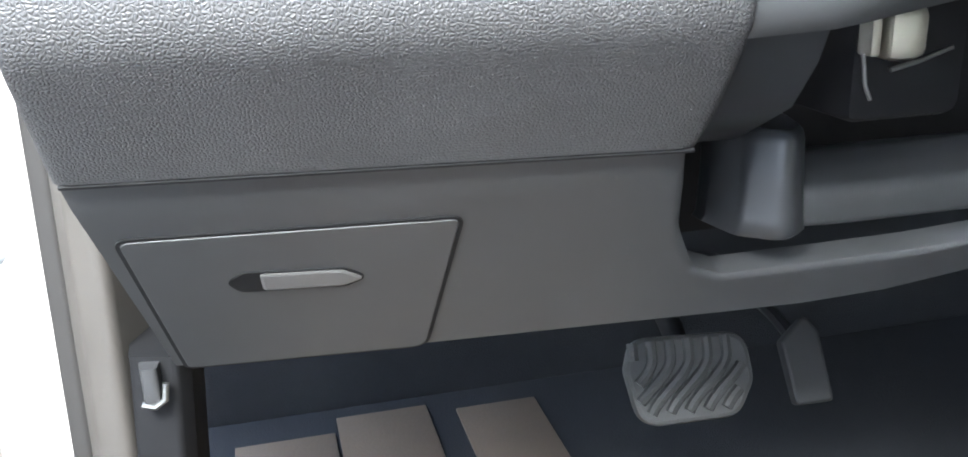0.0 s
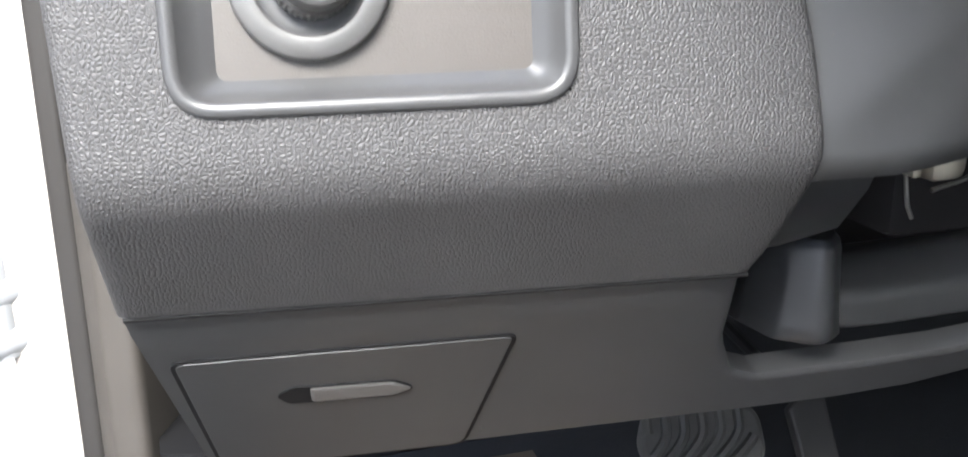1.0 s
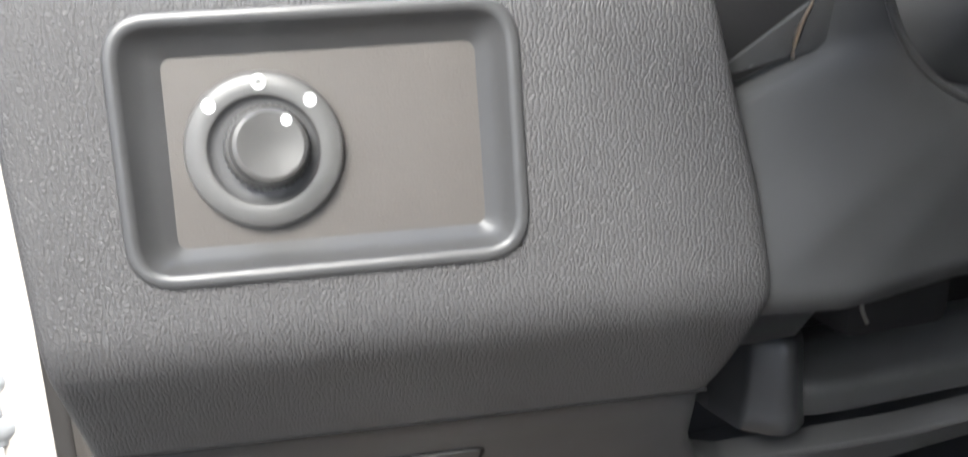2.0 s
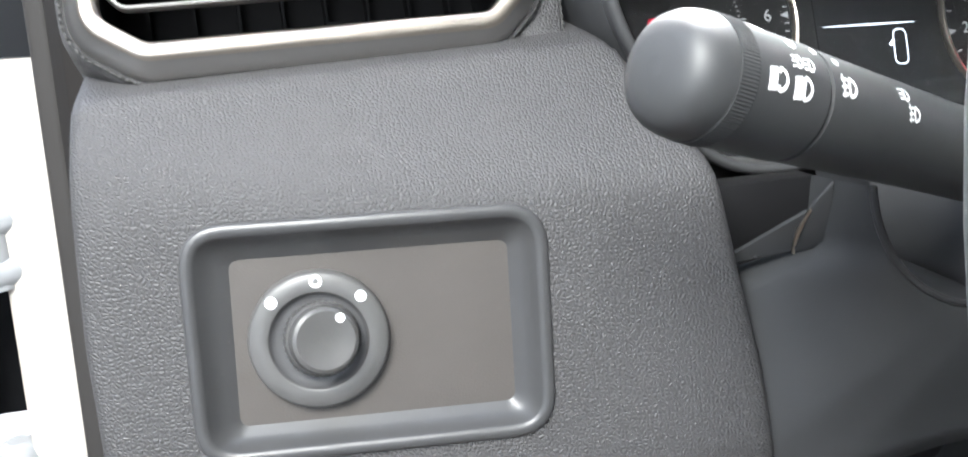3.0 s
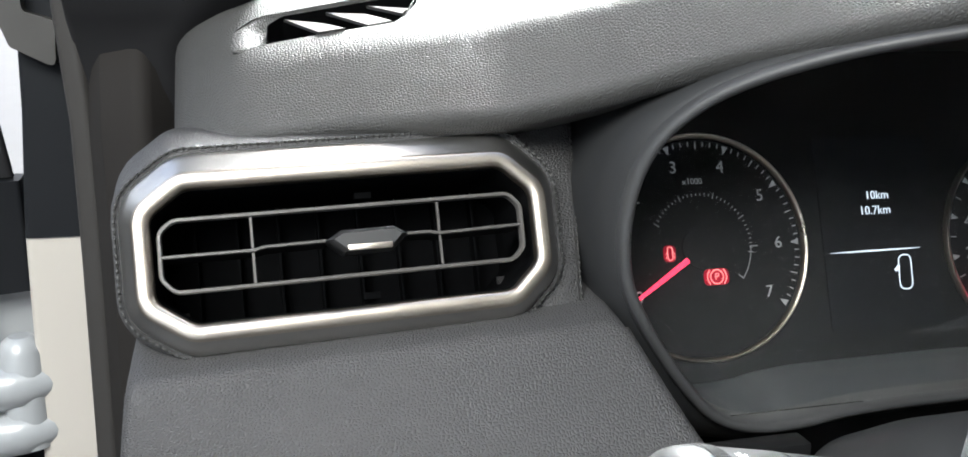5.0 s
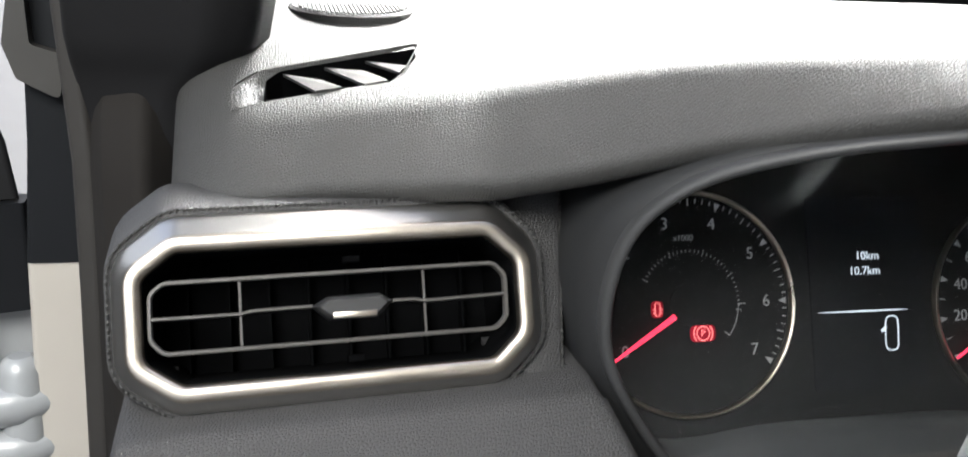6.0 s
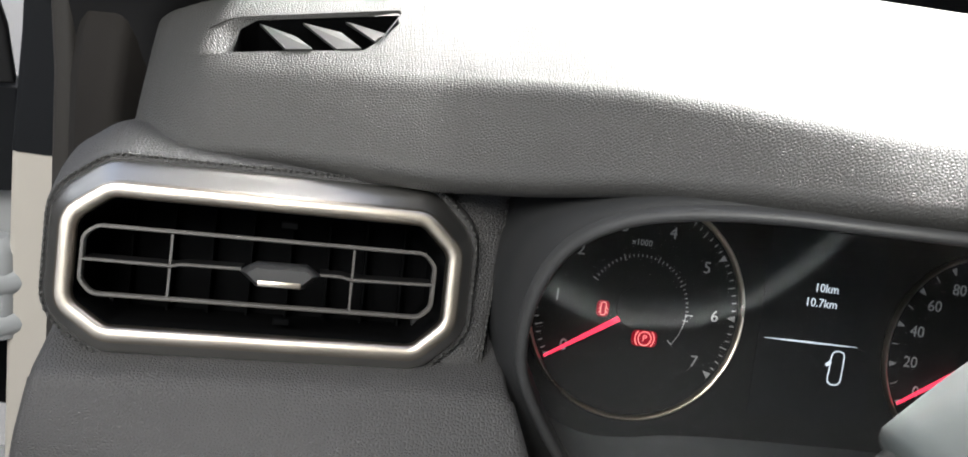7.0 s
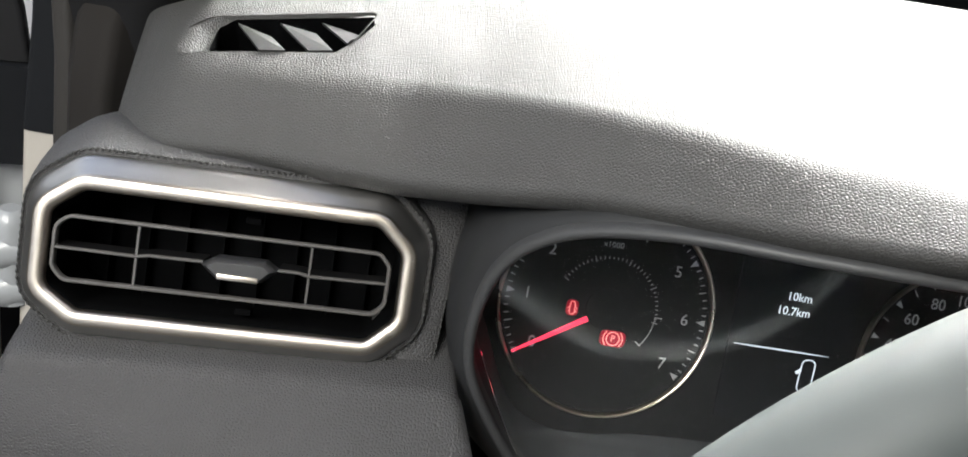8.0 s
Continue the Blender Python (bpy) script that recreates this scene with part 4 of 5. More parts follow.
opened = bpy.data.meshes.new_from_object(top_pad.evaluated_get(bpy.context.evaluated_depsgraph_get()))
top_pad.modifiers.clear()
top_pad.data = opened
opened.name = "top_pad"
bpy.data.objects.remove(cut)
for tip, low, wide, bend in (((-0.0195, -0.0003), (-0.0092, -0.0190), (0.0010, -0.0186), (-0.0054, -0.0080)), ((-0.0028, 0.0017), (0.0101, -0.0176), (0.0196, -0.0168), (0.0122, -0.0042)), ((0.0142, 0.0038), (0.0252, -0.0117), (0.0262, -0.0104), (0.0303, -0.0036))):
    bm = bmesh.new()
    loft(bm, [[OP.at(p[0], p[1], c) for p, c in ((tip, -0.0022 + h), (low, 0.0012 + h), (wide, 0.0016 + h), (bend, -0.0014 + h))] for h in (-0.0012, 0.0)])
    part("slat", bm, SATIN, outlet, "smooth slanting slat", smooth=30)

# ---------- tweeter ----------
TP = Plane((0.0795, 0.430, 0.7068), (1, 0, 0), (0, 1, 0.09))
tweeter = thing("tweeter", TP.at(0, 0, -0.004), "round pale speaker grille set in the dashboard top", "speaker")
bm = bmesh.new()
lathe(bm, TP, 0, 0, [(0.030, -0.004), (0.030, 0.0016), (0.028, 0.0030), (0.026, 0.0022), (0.0002, 0.0022)], 40)
part("surround", bm, PAD, tweeter, "", 40)
bm = bmesh.new()
for i in range(25):
    a = -0.0240 + 0.0020 * i
    h = math.sqrt(0.0255 ** 2 - a * a)
    block(bm, TP, a - 0.0006, a + 0.0006, -h, h, 0.0016, 0.0030, 0)
part("grille", bm, PAD, tweeter, "ribbed grille", 40)

# ---------- stalk ----------
stalk = thing("light_stalk", (0.14, 0.12, 0.57), "dark grey lighting stalk with white lamp symbols and a ribbed collar", "control stalk")
S0, S1 = Vector((0.1136, 0.1261, 0.5921)), Vector((0.2715, 0.17, 0.5418))
THICK = 1.07
SD = (S1 - S0).normalized()
SU = (Vector((0, -0.35, 0.94)) - SD * SD.dot(Vector((0, -0.35, 0.94)))).normalized()
SS = SD.cross(SU).normalized()


def turned(profile, n=48, wob=None, flat=1.0):
    bm = bmesh.new()
    rings = []
    for d, r in [(THICK * d, THICK * r) for d, r in profile]:
        rings.append([S0 + SD * d + SS * ((r + (wob(i) if wob else 0)) * math.cos(2 * math.pi * i / n) * flat) + SU * ((r + (wob(i) if wob else 0)) * math.sin(2 * math.pi * i / n)) for i in range(n)])
    return loft(bm, rings)


part("end_cap", turned([(-0.0026, 0.0020), (-0.0024, 0.0060), (-0.0017, 0.0086), (-0.0002, 0.0104), (0.0018, 0.0114), (0.0040, 0.0119), (0.0064, 0.0121), (0.0066, 0.0110)]), STALK, stalk, "rounded end cap", 40)
part("ribbed_collar", turned([(0.0065, 0.0112), (0.0067, 0.0122), (0.0112, 0.0123), (0.0114, 0.0112)], 220, lambda i: 0.00012 if i % 2 else -0.00008), STALK, stalk, "finely ribbed collar", 30)
part("symbol_sleeve", turned([(0.0113, 0.0112), (0.0115, 0.0121), (0.0316, 0.0119), (0.0318, 0.0108)]), STALK, stalk, "smooth sleeve", 40)
part("groove", turned([(0.0314, 0.0110), (0.0334, 0.0110)]), BLACK, stalk)
part("stem", turned([(0.0330, 0.0108), (0.0332, 0.0117), (0.0430, 0.0115), (0.0600, 0.0112), (0.0800, 0.0108), (0.1400, 0.0106)]), STALK, stalk, "tapering stem", 40)


class Wrap:
    """Lays flat symbols round the stalk: a along it, b round it."""

    def __init__(self, d0, r, w0):
        self.d0, self.r, self.w0 = d0, r, w0

    def at(self, a, b, c=0.0):
        w = radians(self.w0) + b / self.r
        rr = (self.r + c) * THICK
        return S0 + SD * ((self.d0 + a) * THICK) + SS * (rr * math.cos(w)) + SU * (rr * math.sin(w))


def lamp_symbol(name, wrap, a, b, size, rays, fog=False):
    bm = bmesh.new()
    stroke(bm, wrap, [(a + p * size, b + q * size) for p, q in arc(0.0, 0.0, 0.55, 90, -90, 9)] + [(a, b - 0.55 * size), (a, b + 0.55 * size)], size * 0.2, 0.00015)
    for i in range(rays):
        h = b + size * (0.45 - 0.9 * i / max(1, rays - 1))
        stroke(bm, wrap, [(a - 0.18 * size, h), (a - 0.78 * size, h - 0.12 * size)], size * (0.16 if rays < 5 else 0.24), 0.00015)
    if fog:
        stroke(bm, wrap, [(a - 0.6 * size, b - 0.7 * size), (a - 0.5 * size, b), (a - 0.62 * size, b + 0.7 * size)], size * 0.14, 0.00018)
    return part(name, bm, WHITEINK, stalk, smooth=0)


SW = Wrap(0.0, 0.0120, 36)
lamp_symbol("main_beam_symbol", SW, 0.0168, -0.0004, 0.0037, 5)
lamp_symbol("dipped_beam_symbol", SW, 0.0238, -0.0008, 0.0037, 5)
lamp_symbol("side_lamp_symbol", SW, 0.0222, 0.0042, 0.0023, 3)
lamp_symbol("side_lamp_symbol", SW, 0.0256, 0.0042, 0.0023, 3)
SW2 = Wrap(0.0, 0.0116, 36)
lamp_symbol("fog_lamp_symbol", SW2, 0.0380, 0.0024, 0.0034, 3, True)
lamp_symbol("indicator_symbol", Wrap(0.0, 0.01135, 36), 0.0600, 0.0012, 0.0028, 3, True)
lamp_symbol("indicator_symbol", Wrap(0.0, 0.01135, 36), 0.0575, 0.0052, 0.0026, 3)
bm = bmesh.new()
stroke(bm, SW, arc(0.0155, 0.0130, 0.0011, 0, 340, 16), 0.0006, 0.00015, True)
for k in range(8):
    w = k * math.pi / 4
    stroke(bm, SW, [(0.0155 + r * math.cos(w), 0.0130 + r * math.sin(w)) for r in (0.0016, 0.0024)], 0.0005, 0.00015)
part("lamp_dial_symbol", bm, WHITEINK, stalk, smooth=0)
for a, b, r, w in ((0.0226, 0.0086, 0.0013, SW), (0.0292, 0.0086, 0.0009, SW), (0.0362, 0.0080, 0.0009, SW2)):
    bm = bmesh.new()
    bm.faces.new([bm.verts.new(w.at(a + r * math.cos(k * 0.524), b + r * math.sin(k * 0.524), 0.00015)) for k in range(12)])
    part("position_dot", bm, WHITEINK, stalk, smooth=0)

# ---------- steering wheel ----------
WC = Vector((0.3085, 0.0400, 0.5805))
WPL = Plane(WC, (1, 0, 0), (0, math.tan(radians(10.5)), 1))
wheel = thing("steering_wheel", WPL.at(0, -0.197, 0), "pale grey steering wheel with a thick smooth rim", "steering wheel")
for name, w0, w1, r, material, words in (("upper_grip", 40, 140, 0.0134, WHEEL, "pale smooth upper grip of the rim"), ("lower_grip", 141.4, 398.6, 0.0130, WHEEL, "pale smooth lower grip of the rim"), ("rim_core", 0, 360, 0.0112, SATIN, "dark core that shows in the joints")):
    bm = bmesh.new()
    ends = [] if name == "rim_core" else [(0.0, 0.82), (0.25, 0.95), (0.6, 1.0)]
    angles = [w0 + d for d, k in ends] + spread(w0 + 1.5, w1 - 1.5, 64) + [w1 - d for d, k in reversed(ends)]
    sizes = [k * r for d, k in ends] + [r] * 64 + [k * r for d, k in reversed(ends)]
    tube(bm, [WPL.at(0.1841 * math.cos(radians(w)), 0.1841 * math.sin(radians(w))) for w in angles], sizes, 22, closed=name == "rim_core")
    part(name, bm, material, wheel, words, 60)
bm = bmesh.new()
prism(bm, WPL, rounded([(-0.075, -0.06), (0.075, -0.06), (0.085, 0.03), (0.05, 0.06), (-0.05, 0.06), (-0.085, 0.03)], 0.02), -0.03, 0.012, 0.01)
part("hub", bm, SATIN, wheel, "dark hub", 40)
for s in (-1, 1):
    bm = bmesh.new()
    loft(bm, [[WPL.at(s * a, b, c) for b, c in ((0.012 - w, -0.010), (0.012 + w, -0.010), (0.012 + w, 0.0), (0.012 - w, 0.0))] for a, w in ((0.07, 0.028), (0.11, 0.018), (0.178, 0.020))])
    part("spoke", bm, SATIN, wheel)
bm = bmesh.new()
loft(bm, [[WPL.at(a + w, b, c) for w, c in ((-0.02, -0.01), (0.02, -0.01), (0.02, 0.0), (-0.02, 0.0))] for a, b in ((0.0, -0.05), (0.0, -0.178))])
part("spoke", bm, SATIN, wheel)

# ---------- steering column ----------
column = thing("steering_column_cover", (0.31, 0.25, 0.36), "smooth dark grey plastic cover of the steering column", "column cover")


def ring_y(y, cx, cz, w, h, r, n=4):
    return [(cx + a, y, cz + b) for a, b in rounded([(-w, -h), (w, -h), (w, h), (-w, h)], r, n)]


bm = bmesh.new()
loft(bm, [ring_y(0.166, MIDX, 0.5335, 0.0700, 0.0280, 0.0275, 6), ring_y(0.170, MIDX, 0.5335, 0.0740, 0.0295, 0.029, 6), ring_y(0.18, MIDX, 0.5335, 0.0765, 0.0300, 0.0295, 6), ring_y(0.20, MIDX, 0.5335, 0.0780, 0.0300, 0.0295, 6), ring_y(0.225, MIDX, 0.523, 0.079, 0.026, 0.0255, 6), ring_y(0.25, MIDX, 0.505, 0.080, 0.026, 0.0255, 6)])
part("shroud", bm, SMOOTH, column, "rounded inner shroud", 50)
bm = bmesh.new()
loft(bm, [ring_y(0.085, MIDX, 0.525, 0.040, 0.022, 0.020), ring_y(0.13, MIDX, 0.530, 0.060, 0.0265, 0.026), ring_y(0.170, MIDX, 0.5330, 0.0690, 0.0275, 0.027)])
part("collar", bm, TAUPE, column, "paler tapering collar", 50)
# cover round the column: it swells towards the driver and ends in a rounded opening
MC = Vector((MIDX, 0.567))
lip = [(0.243 + 0.0462 * math.cos(radians(w)), 0.557 + 0.0462 * math.sin(radians(w))) for w in spread(188, 270, 30)] + [(x, 0.5108) for x in spread(0.250, 0.312, 10)]
OUTER = [(0.1980, 0.1860, 0.5488), (0.2000, 0.1900, 0.5269), (0.1800, 0.2080, 0.5080), (0.1780, 0.2000, 0.4470), (0.2100, 0.1860, 0.4505), (0.2450, 0.1830, 0.4570), (0.3120, 0.1830, 0.4570)]
SHARE = [0.0, 0.22, 0.38, 0.60, 0.70, 0.80, 1.0]


def outer_point(f):
    for k in range(len(OUTER) - 1):
        if f <= SHARE[k + 1]:
            return Vector(OUTER[k]).lerp(Vector(OUTER[k + 1]), (f - SHARE[k]) / (SHARE[k + 1] - SHARE[k]))
    return Vector(OUTER[-1])


half_rows = []
for i, (x, z) in enumerate(lip):
    edge = Vector((x, 0.169, z))
    out = outer_point(i / (len(lip) - 1))
    d = (Vector((x, z)) - MC).normalized()
    inward = Vector((-d.x, 0, -d.y))
    row = [edge + inward * 0.0050 + Vector((0, 0.034, 0)), edge + inward * 0.0040 + Vector((0, 0.014, 0)), edge + inward * 0.0014 + Vector((0, 0.0030, 0)), edge + inward * 0.0003 + Vector((0, 0.0006, 0))]
    for t in (0.03, 0.10, 0.22, 0.36, 0.52, 0.70, 0.86, 1.0):
        p = edge.lerp(out, t)
        row.append(Vector((p.x, edge.y + (out.y - edge.y) * (t * 0.6 + 0.4 * ease(t, 0.0, 1.0)), p.z)))
    row.append(out + Vector((0, 0.012 + 0.018 * ease(i, 8, 20), -0.001)))
    half_rows.append(row)
rows = half_rows + [[Vector((2 * MIDX - p.x, p.y, p.z)) for p in row] for row in reversed(half_rows[:-1])]
bm = bmesh.new()
loft(bm, rows, closed=False)
part("column_surround", bm, COLUMN, column, "smooth grey cover with a rounded opening", 120)
bm = bmesh.new()
tube(bm, [r[3] for r in rows], 0.0012, 8)
part("opening_lip", bm, SATIN, column, "thin pale lip of the opening")
for corners in (((0.178, 0.215, 0.5162), (0.1944, 0.2007, 0.5231), (0.1937, 0.192, 0.539), (0.18, 0.2172, 0.5172)), ((0.1948, 0.2003, 0.5229), (0.2014, 0.1925, 0.5262), (0.1974, 0.1858, 0.5486), (0.194, 0.1914, 0.5396))):
    bm = bmesh.new()
    loft(bm, [[Vector(p) + Vector((0, k, 0)) for p in corners] for k in (0.0, 0.0016)])
    bmesh.ops.bevel(bm, geom=bm.edges[:], offset=0.0005, segments=2, affect="EDGES", profile=0.5)
    part("upper_block", bm, COLUMN, column, "", 45)
# web and post take the darkened plastic, so their shade is painted in
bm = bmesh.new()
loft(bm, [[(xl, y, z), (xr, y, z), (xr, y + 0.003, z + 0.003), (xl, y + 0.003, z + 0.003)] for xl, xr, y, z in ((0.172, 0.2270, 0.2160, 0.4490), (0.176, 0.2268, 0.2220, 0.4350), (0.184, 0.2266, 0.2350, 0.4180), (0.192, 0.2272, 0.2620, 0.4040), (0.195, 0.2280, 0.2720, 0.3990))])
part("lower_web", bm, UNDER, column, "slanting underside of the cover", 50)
bm = bmesh.new()
BAR = rail([(0.310, 0.3600), (0.2660, 0.3605), (0.2625, 0.3765), (0.2880, 0.3868), (0.300, 0.3850)], [0, 0.004, 0.006, 0.004, 0], 6)
loft(bm, [[(x, y + k, z) for y, z in BAR + [(0.310, 0.380)]] for x, k in ((0.2380, 0.012), (0.2440, 0.0070), (0.2500, 0.0045), (0.2570, 0.0025), (0.2640, 0.0010), (0.2720, 0.0003), (0.283, 0.0), (0.42, 0.0), (0.58, 0.0))])
part("lower_bar", bm, COLUMN, column, "rounded lower cross bar of the cover", 75)
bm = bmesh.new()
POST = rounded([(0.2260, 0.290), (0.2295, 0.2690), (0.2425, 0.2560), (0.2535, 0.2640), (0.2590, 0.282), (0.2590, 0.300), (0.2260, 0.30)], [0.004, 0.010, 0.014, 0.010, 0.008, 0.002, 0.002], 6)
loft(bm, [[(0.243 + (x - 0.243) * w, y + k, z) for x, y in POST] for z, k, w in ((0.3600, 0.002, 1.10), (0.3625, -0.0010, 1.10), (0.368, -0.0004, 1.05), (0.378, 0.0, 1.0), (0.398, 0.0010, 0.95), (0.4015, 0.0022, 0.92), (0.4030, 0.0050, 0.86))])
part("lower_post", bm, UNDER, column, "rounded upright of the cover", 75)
# two black sheets added where the column opening is only in deep shade
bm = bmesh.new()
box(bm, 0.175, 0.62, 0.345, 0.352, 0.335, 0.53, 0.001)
part("opening_shade_sheet", bm, BLACK, column, "added black sheet for the shade inside the column opening")
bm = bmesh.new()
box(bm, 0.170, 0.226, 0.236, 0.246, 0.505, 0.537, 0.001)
part("gap_shade_sheet", bm, BLACK, column, "added black sheet for the shade behind the block")
bm = bmesh.new()
tube(bm, [(0.1949, 0.2002, 0.5226), (0.1949, 0.2001, 0.5255), (0.1934, 0.1965, 0.5305), (0.1939, 0.1946, 0.5346), (0.1942, 0.1916, 0.5391)], [0.0005, 0.0008, 0.0008, 0.0006, 0.0004], 8)
part("bright_edge", bm, RINGM, column, "thin bright edge")

# ---------- ignition lock ----------
lock = thing("ignition_lock", (0.262, 0.235, 0.42), "bright metal ignition lock housing under the column", "ignition lock")
bm = bmesh.new()
box(bm, 0.252, 0.300, 0.240, 0.29, 0.408, 0.470, 0.006)
part("housing", bm, BLACK, lock)
bm = bmesh.new()
box(bm, 0.2545, 0.2585, 0.234, 0.244, 0.4330, 0.4485, 0.0012)
part("bright_plate", bm, BRIGHT, lock)
bm = bmesh.new()
box(bm, 0.2600, 0.2755, 0.231, 0.244, 0.4310, 0.4500, 0.004)
part("bright_barrel", bm, BRIGHT, lock)
bm = bmesh.new()
tube(bm, [(0.2530, 0.236, 0.434), (0.2535, 0.234, 0.4235), (0.2560, 0.234, 0.4185)], 0.0008, 8)
part("wire_clip", bm, STEEL, lock)
bm = bmesh.new()
tube(bm, [(0.2620, 0.233, 0.4285), (0.2720, 0.232, 0.4310), (0.2850, 0.232, 0.4350)], 0.0009, 8)
part("bright_rod", bm, STEEL, lock)

# ---------- pedals ----------
PP = Plane((0.288, 0.420, 0.214), (1, -0.2, 0.05), (0, 0.55, 1))
brake = thing("brake_pedal", PP.at(0, -0.03, 0), "wide brake pedal with a wavy ribbed rubber pad", "pedal")
PAD_OUT = rounded([(-0.034, -0.029), (0.026, -0.027), (0.038, -0.006), (0.036, 0.024), (-0.034, 0.025), (-0.040, 0.006)], 0.016, 6)
bm = bmesh.new()
prism(bm, PP, PAD_OUT, -0.008, 0.004, 0.003)
pad = part("pad", bm, PEDAL, brake, "worn grey rubber pad", 40)
for i in range(9):
    o = -0.062 + i * 0.0113
    pts = []
    for j in range(13):
        b = -0.021 + 0.043 * j / 12
        a = o + 0.028 * ease(b, -0.026, 0.012)
        if -0.035 < a < 0.031:
            pts.append(PP.at(a, b, 0.0045))
    if len(pts) > 2:
        bm = bmesh.new()
        tube(bm, pts, 0.0034, 8, 1.0)
        part("rib", bm, PEDAL, pad)
bm = bmesh.new()
tube(bm, [PP.at(0.0, 0.0, -0.010), PP.at(0.003, 0.03, -0.05), PP.at(0.006, 0.12, -0.20), PP.at(0.008, 0.16, -0.44)], 0.008, 10)
part("arm", bm, BLACK, brake)
QP = Plane((0.378, 0.440, 0.202), (1, -0.2, 0.05), (0, 0.6, 1))
gas = thing("accelerator_pedal", QP.at(0, -0.04, 0), "narrow dark accelerator pedal", "pedal")
bm = bmesh.new()
prism(bm, QP, rounded([(-0.010, -0.030), (0.015, -0.029), (0.012, 0.016), (0.004, 0.028), (-0.014, 0.012)], 0.004), -0.006, 0.004, 0.002)
part("pad", bm, mat("dark_pedal_rubber", (0.012, 0.012, 0.013), 0.65, vary_size=0.01), gas, "", 40)
bm = bmesh.new()
tube(bm, [QP.at(0, 0.01, -0.006), QP.at(0.004, 0.03, -0.05), QP.at(0.006, 0.10, -0.20), QP.at(0.008, 0.14, -0.42)], 0.005, 8)
part("arm", bm, BLACK, gas)

# ---------- floor mats ----------
# one paper mat cut in three: the dark gaps imitate shadow bands across it
for x0, x1, y1, lab in ((0.000, 0.086, 0.69, "strip of the brown paper mat lying in shade, its gap standing for a shadow band"), (0.089, 0.172, 0.715, "strip of the brown paper mat on the carpet, its gap standing for a shadow band"), (0.197, 0.272, 0.70, "strip of the brown paper mat on the carpet, its gap standing for a shadow band")):
    bm = bmesh.new()
    box(bm, x0, x1, -0.2, y1, 0.0505, 0.0535, 0.001)
    solid("paper_floor_cover", bm, KRAFT, lab, "floor cover", group="paper floor covers")

# ---------- door aperture ----------
SEAL = [(0.02, -0.0620), (0.30, -0.0545), (0.42, -0.0513), (0.50, -0.0492), (0.58, -0.0472), (0.64, -0.0464), (0.71, -0.0502), (0.76, -0.0540), (0.90, -0.0640)]
bm = bmesh.new()
loft(bm, [[(x, y, z) for x, y in rounded([(a, 0.404), (a + 0.0015, 0.392), (a + 0.010, 0.389), (a + 0.0155, 0.397), (a + 0.0165, 0.44), (a - 0.004, 0.446)], 0.004, 4)] for z, a in SEAL])
solid("door_seal", bm, RUBBER, "soft smooth taupe rubber seal round the door opening", "door seal", "structure")
bm = bmesh.new()
loft(bm, [[(x, y + m, z) for x, y in rounded([(-0.0375 - k, 0.385), (-0.030 - k, 0.366), (-0.012 - k, 0.350), (0.010 - k, 0.39), (0.010 - k, 0.48), (-0.0375 - k, 0.48)], 0.006, 3)] for z, k, m in ((0.43, 0.0025, 0.0), (0.45, 0.002, 0.0), (0.60, -0.001, 0.0), (0.64, -0.001, 0.002), (0.665, -0.001, 0.012), (0.685, -0.001, 0.034))])
solid("kick_trim", bm, RIBBED, "ribbed taupe seal strip between dashboard end and door seal", "trim", "structure")
# kick trim split here; the lower length is coloured lighter for the light it gets
bm = bmesh.new()
loft(bm, [[(x, y, z) for x, y in rounded([(-0.0375 - k, 0.387), (-0.030 - k, 0.369), (-0.016 - k, 0.362), (0.000 - k, 0.40), (0.000 - k, 0.48), (-0.0375 - k, 0.48)], 0.006, 3)] for z, k in ((0.05, 0.012), (0.30, 0.006), (0.4296, 0.0026))])
solid("kick_trim_lit", bm, TAUPE, "lower length of the kick trim in lighter taupe for the stronger light on it", "kick plate", "structure")
bm = bmesh.new()
loft(bm, [[(x, y, z) for x, y in rounded([(a, 0.446), (-0.046 + (a + 0.081) * 0.5, 0.446), (-0.046, 0.60), (a, 0.60)], 0.004, 4)] for z, a in ((-0.05, -0.097), (0.30, -0.0888), (0.40, -0.0861), (0.47, -0.0842), (0.5775, -0.0808))])
solid("body_pillar", bm, WHITE, "white painted front door pillar of the body", "body pillar", "structure")
bm = bmesh.new()
loft(bm, [[(x - k, y, z) for x, y in rounded([(-0.0808, 0.445), (-0.046, 0.445), (-0.046, 0.60), (-0.0808, 0.60)], 0.004, 4)] for z, k in ((0.5776, 0.0), (0.64, -0.0052), (0.675, -0.0068), (0.80, -0.006))])
solid("pillar_film", bm, FILM, "matt black film on the upper body pillar", "pillar film", "structure")

bm = bmesh.new()
loft(bm, [[(x, y, z) for x, z in rounded([(-0.13, -0.05), (-0.05, -0.05), (-0.045, 0.16), (-0.06, 0.195), (-0.10, 0.195), (-0.13, 0.15)], 0.012, 3)] for y in (-0.86, 0.44)])
solid("door_sill", bm, CABIN, "dark sill under the door opening", "sill", "structure")

# pillar trim rising from the dashboard corner
bm = bmesh.new()
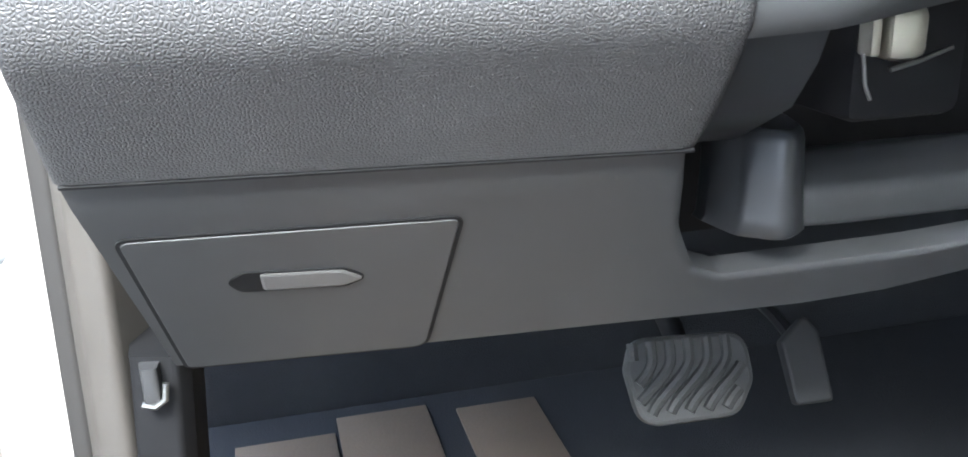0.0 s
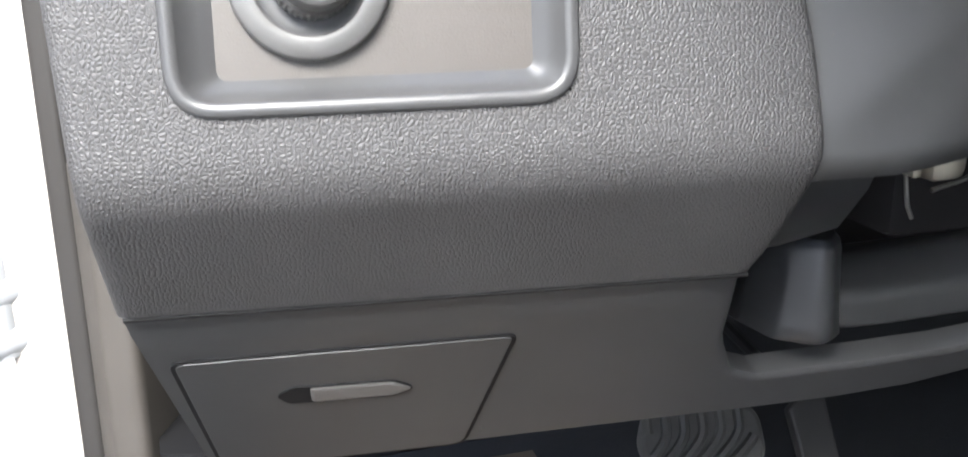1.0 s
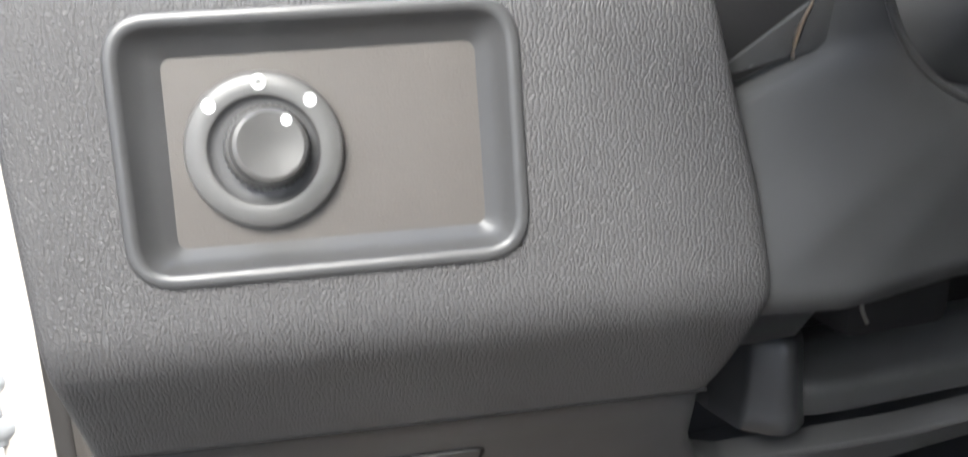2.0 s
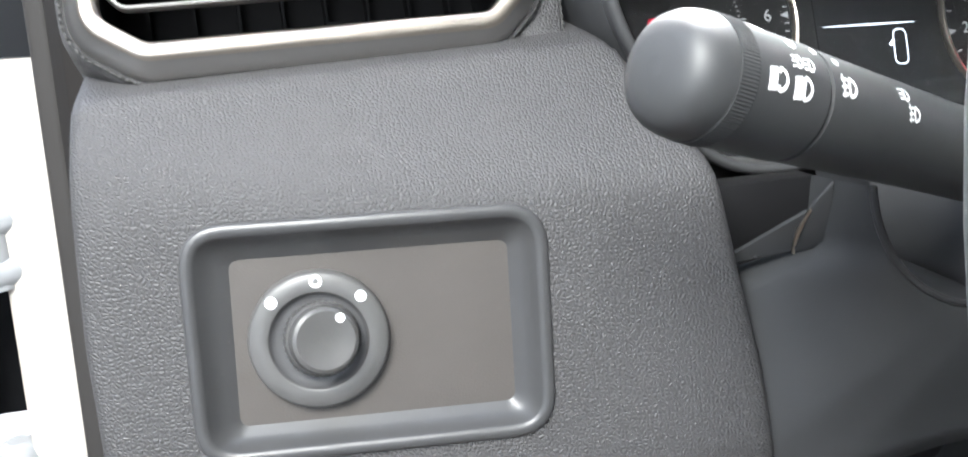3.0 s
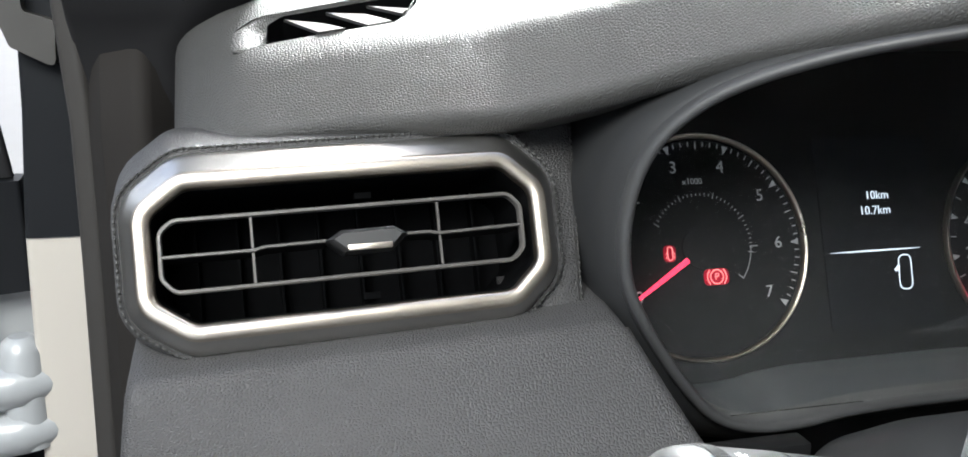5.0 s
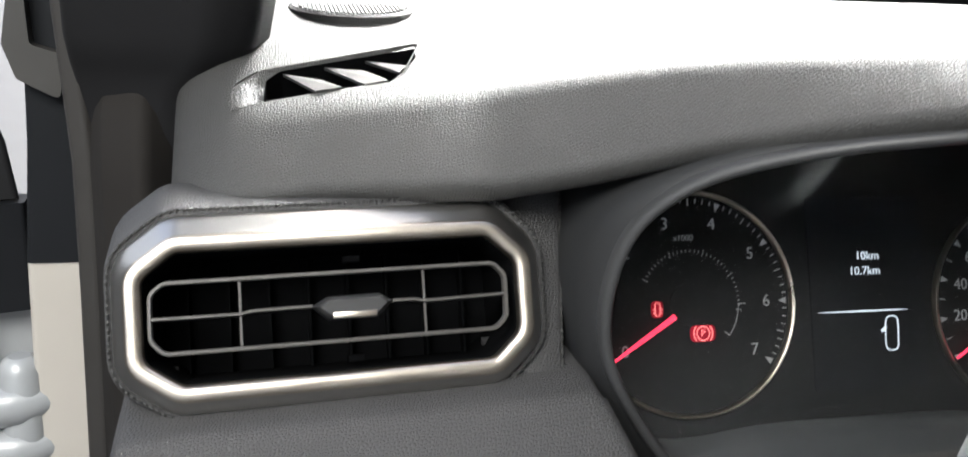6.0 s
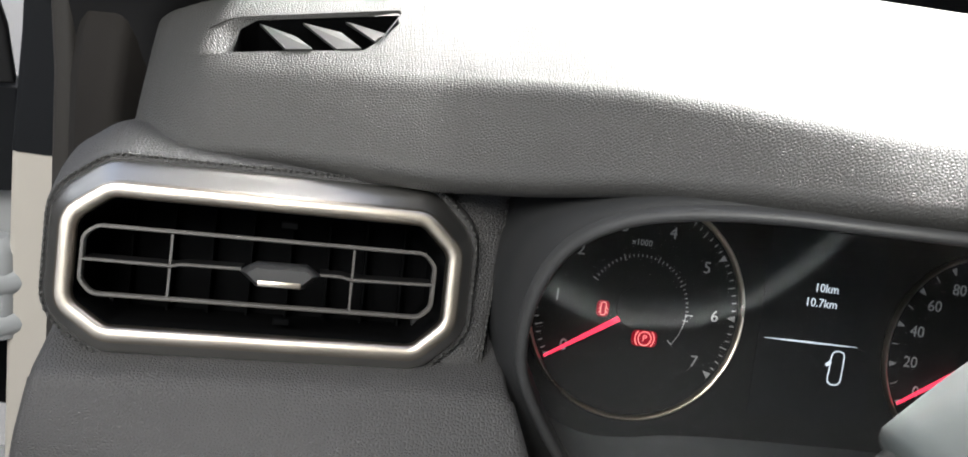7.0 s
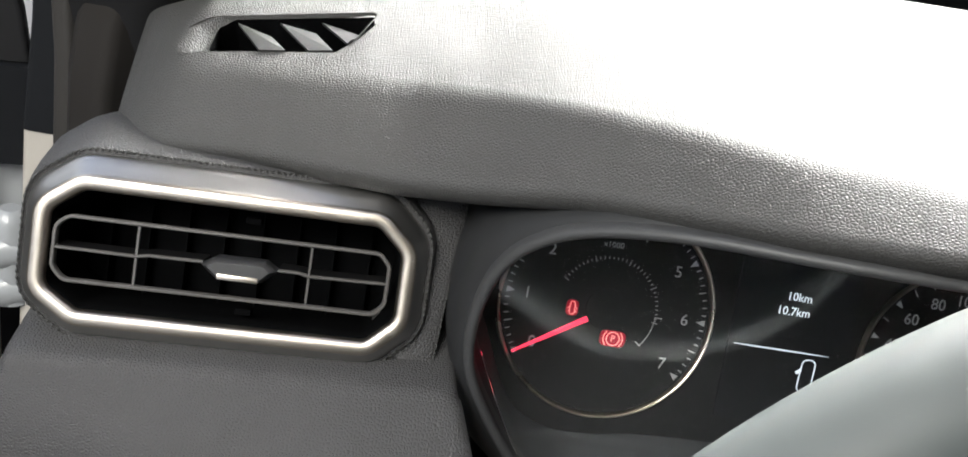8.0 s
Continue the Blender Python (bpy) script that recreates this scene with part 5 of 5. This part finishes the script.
loft(bm, [[(x, y, z) for x, y in rounded([(-0.043 + k, 0.40 + m), (-0.040 + k, 0.374 + m), (0.012 + g, 0.350 + m), (0.030 + g, 0.356 + m), (0.036 + g, 0.380 + m), (0.036 + g, 0.47 + m), (-0.040 + k, 0.50 + m)], [0.004, 0.006, 0.02, 0.012, 0.01, 0.01, 0.01], 5)]
          for z, k, g, m in ((0.56, 0.0, -0.030, 0.03), (0.64, 0.0, -0.022, 0.025), (0.675, 0.0, -0.012, 0.016), (0.686, 0.0, -0.001, 0.004), (0.698, 0.0, 0.005, -0.005), (0.715, 0.001, 0.008, -0.012), (0.76, 0.006, 0.011, -0.036), (0.95, 0.03, 0.035, -0.15), (1.20, 0.065, 0.075, -0.31))])
solid("pillar_trim", bm, TRIM, "dark grained plastic trim of the windscreen pillar", "pillar trim", "structure")

# door hinge and the open door beyond it
hinge = thing("door_hinge", (-0.09, 0.45, 0.44), "pale painted door hinge with rounded arms", "door hinge")
for z in (0.500, 0.474):
    bm = bmesh.new()
    tube(bm, [(-0.070, 0.46, z), (-0.092, 0.448, z), (-0.115, 0.452, z - 0.004), (-0.15, 0.47, z - 0.004)], [0.0085, 0.0120, 0.0128, 0.0110], 16)
    part("hinge_arm", bm, GREYM, hinge, "", 60)
bm = bmesh.new()
lathe(bm, Plane((-0.090, 0.452, 0.465), (1, 0, 0), (0, 1, 0)), 0, 0, [(0.0115, 0.0), (0.0115, 0.052), (0.0085, 0.058), (0.0055, 0.060)], 20)
part("hinge_pin", bm, GREYM, hinge, "", 60)
hinge2 = copy_thing(hinge, Matrix.Translation((-0.094, 0.45, 0.295)))
door = thing("front_door", (-0.30, 0.30, 0.1), "open white front car door seen edge on", "car door")
bm = bmesh.new()
loft(bm, [[(x, y, z) for x, y in rounded([(-0.120, 0.51), (-0.190, 0.50), (-0.95, 0.02), (-0.93, -0.03), (-0.17, 0.44), (-0.112, 0.475)], 0.01, 3)] for z in (0.02, 0.30, 0.50, 0.56)])
part("shell", bm, WHITE, door, "white painted door edge", 40)
bm = bmesh.new()
loft(bm, [[(x, y, z) for x, y in rounded([(-0.16, 0.425), (-0.172, 0.436), (-0.93, -0.034), (-0.915, -0.085), (-0.20, 0.36)], 0.01, 3)] for z in (0.06, 0.30, 0.60, 0.74)])
part("inner_trim", bm, CABIN, door, "dark plastic inner trim of the door", 40)
bm = bmesh.new()
loft(bm, [[(x, y, z) for x, y in rounded([(-0.0895, 0.500), (-0.0875, 0.480), (-0.125, 0.470), (-0.135, 0.51)], 0.003, 3)] for z in (0.540, 0.543, 0.588, 0.600)])
part("corner_trim", bm, FILM, door, "black plastic corner of the door frame", 40)
bm = bmesh.new()
loft(bm, [[(x, y, z) for x, y in rounded([(-0.088, 0.515), (-0.089, 0.495), (-0.130, 0.485), (-0.140, 0.52)], 0.003, 3)] for z in (0.495, 0.500, 0.536, 0.5395)])
part("corner_panel", bm, GREYM, door, "pale painted inner corner of the door", 40)
bm = bmesh.new()
loft(bm, [[(x - k, y, z) for x, y in rounded([(-0.099, 0.500), (-0.095, 0.486), (-0.130, 0.476), (-0.140, 0.51)], 0.004, 4)] for z, k in ((0.601, -0.004), (0.63, 0.0), (0.68, 0.016), (0.72, 0.034))])
part("window_frame", bm, TRIM, door, "dark window frame with a rubber edge", 40)
bm = bmesh.new()
box(bm, -0.150, -0.0885, 0.520, 0.53, 0.365, 0.458, 0.002)
part("edge_seal", bm, FILM, door, "black rubber seal on the door edge", 40)
bm = bmesh.new()
loft(bm, [[(x, y, z) for x, z in rounded([(-0.0800, 0.687), (-0.0750, 0.671), (-0.0560, 0.661), (-0.0545, 0.683), (-0.0680, 0.687), (-0.0690, 0.720), (-0.0660, 0.76), (-0.0740, 0.76), (-0.0740, 0.720)], 0.003, 3)] for y in (0.436, 0.442, 0.449)])
part("mirror_base", bm, mat("mirror_grey_plastic", (0.035, 0.033, 0.030), 0.45, vary_size=0.02), door, "dark grey plastic base of the door mirror", 40)

# bonnet release lever low by the door
lever = thing("bonnet_release_lever", (-0.006, 0.36, 0.18), "black plastic bonnet release lever with a bright edge", "lever")
bm = bmesh.new()
loft(bm, [[(x, y, z) for x, y in rounded([(-0.0175 - k, 0.375), (-0.0165 - k, 0.358), (0.004 - k, 0.352), (0.010 - k, 0.362), (0.010 - k, 0.45), (-0.0175 - k, 0.45)], 0.004, 3)] for z, k in ((0.16, 0.009), (0.27, 0.002), (0.298, 0.0), (0.302, 0.0))])
part("bracket", bm, BLACK, lever, "", 40)
bm = bmesh.new()
loft(bm, [[(x, y, z) for x, y in rounded([(-0.0125, 0.356), (-0.0110, 0.3475), (-0.0040, 0.3465), (-0.0030, 0.356)], 0.002, 3)] for z in (0.2835, 0.285, 0.2985, 0.300)])
grip = part("grip", bm, SATIN, lever, "grey thumb grip", 40)
bm = bmesh.new()
tube(bm, [(-0.0120, 0.349, 0.2822), (-0.0065, 0.347, 0.2815), (-0.0022, 0.347, 0.2845), (-0.0010, 0.348, 0.2920)], 0.0016, 8)
part("bright_edge", bm, STEEL, grip, "bright curved edge")

# windscreen
bm = bmesh.new()
loft(bm, [[(-0.05, 0.90, 0.70), (1.32, 0.90, 0.70), (1.22, -0.05, 1.19), (0.05, -0.05, 1.19)], [(-0.05, 0.905, 0.704), (1.32, 0.905, 0.704), (1.22, -0.045, 1.194), (0.05, -0.045, 1.194)]])
screen = part("windscreen", bm, SCREEN, smooth=0)
tagged(screen, "clear raked windscreen above the dashboard", "windscreen", kind="structure")
screen.visible_shadow = False
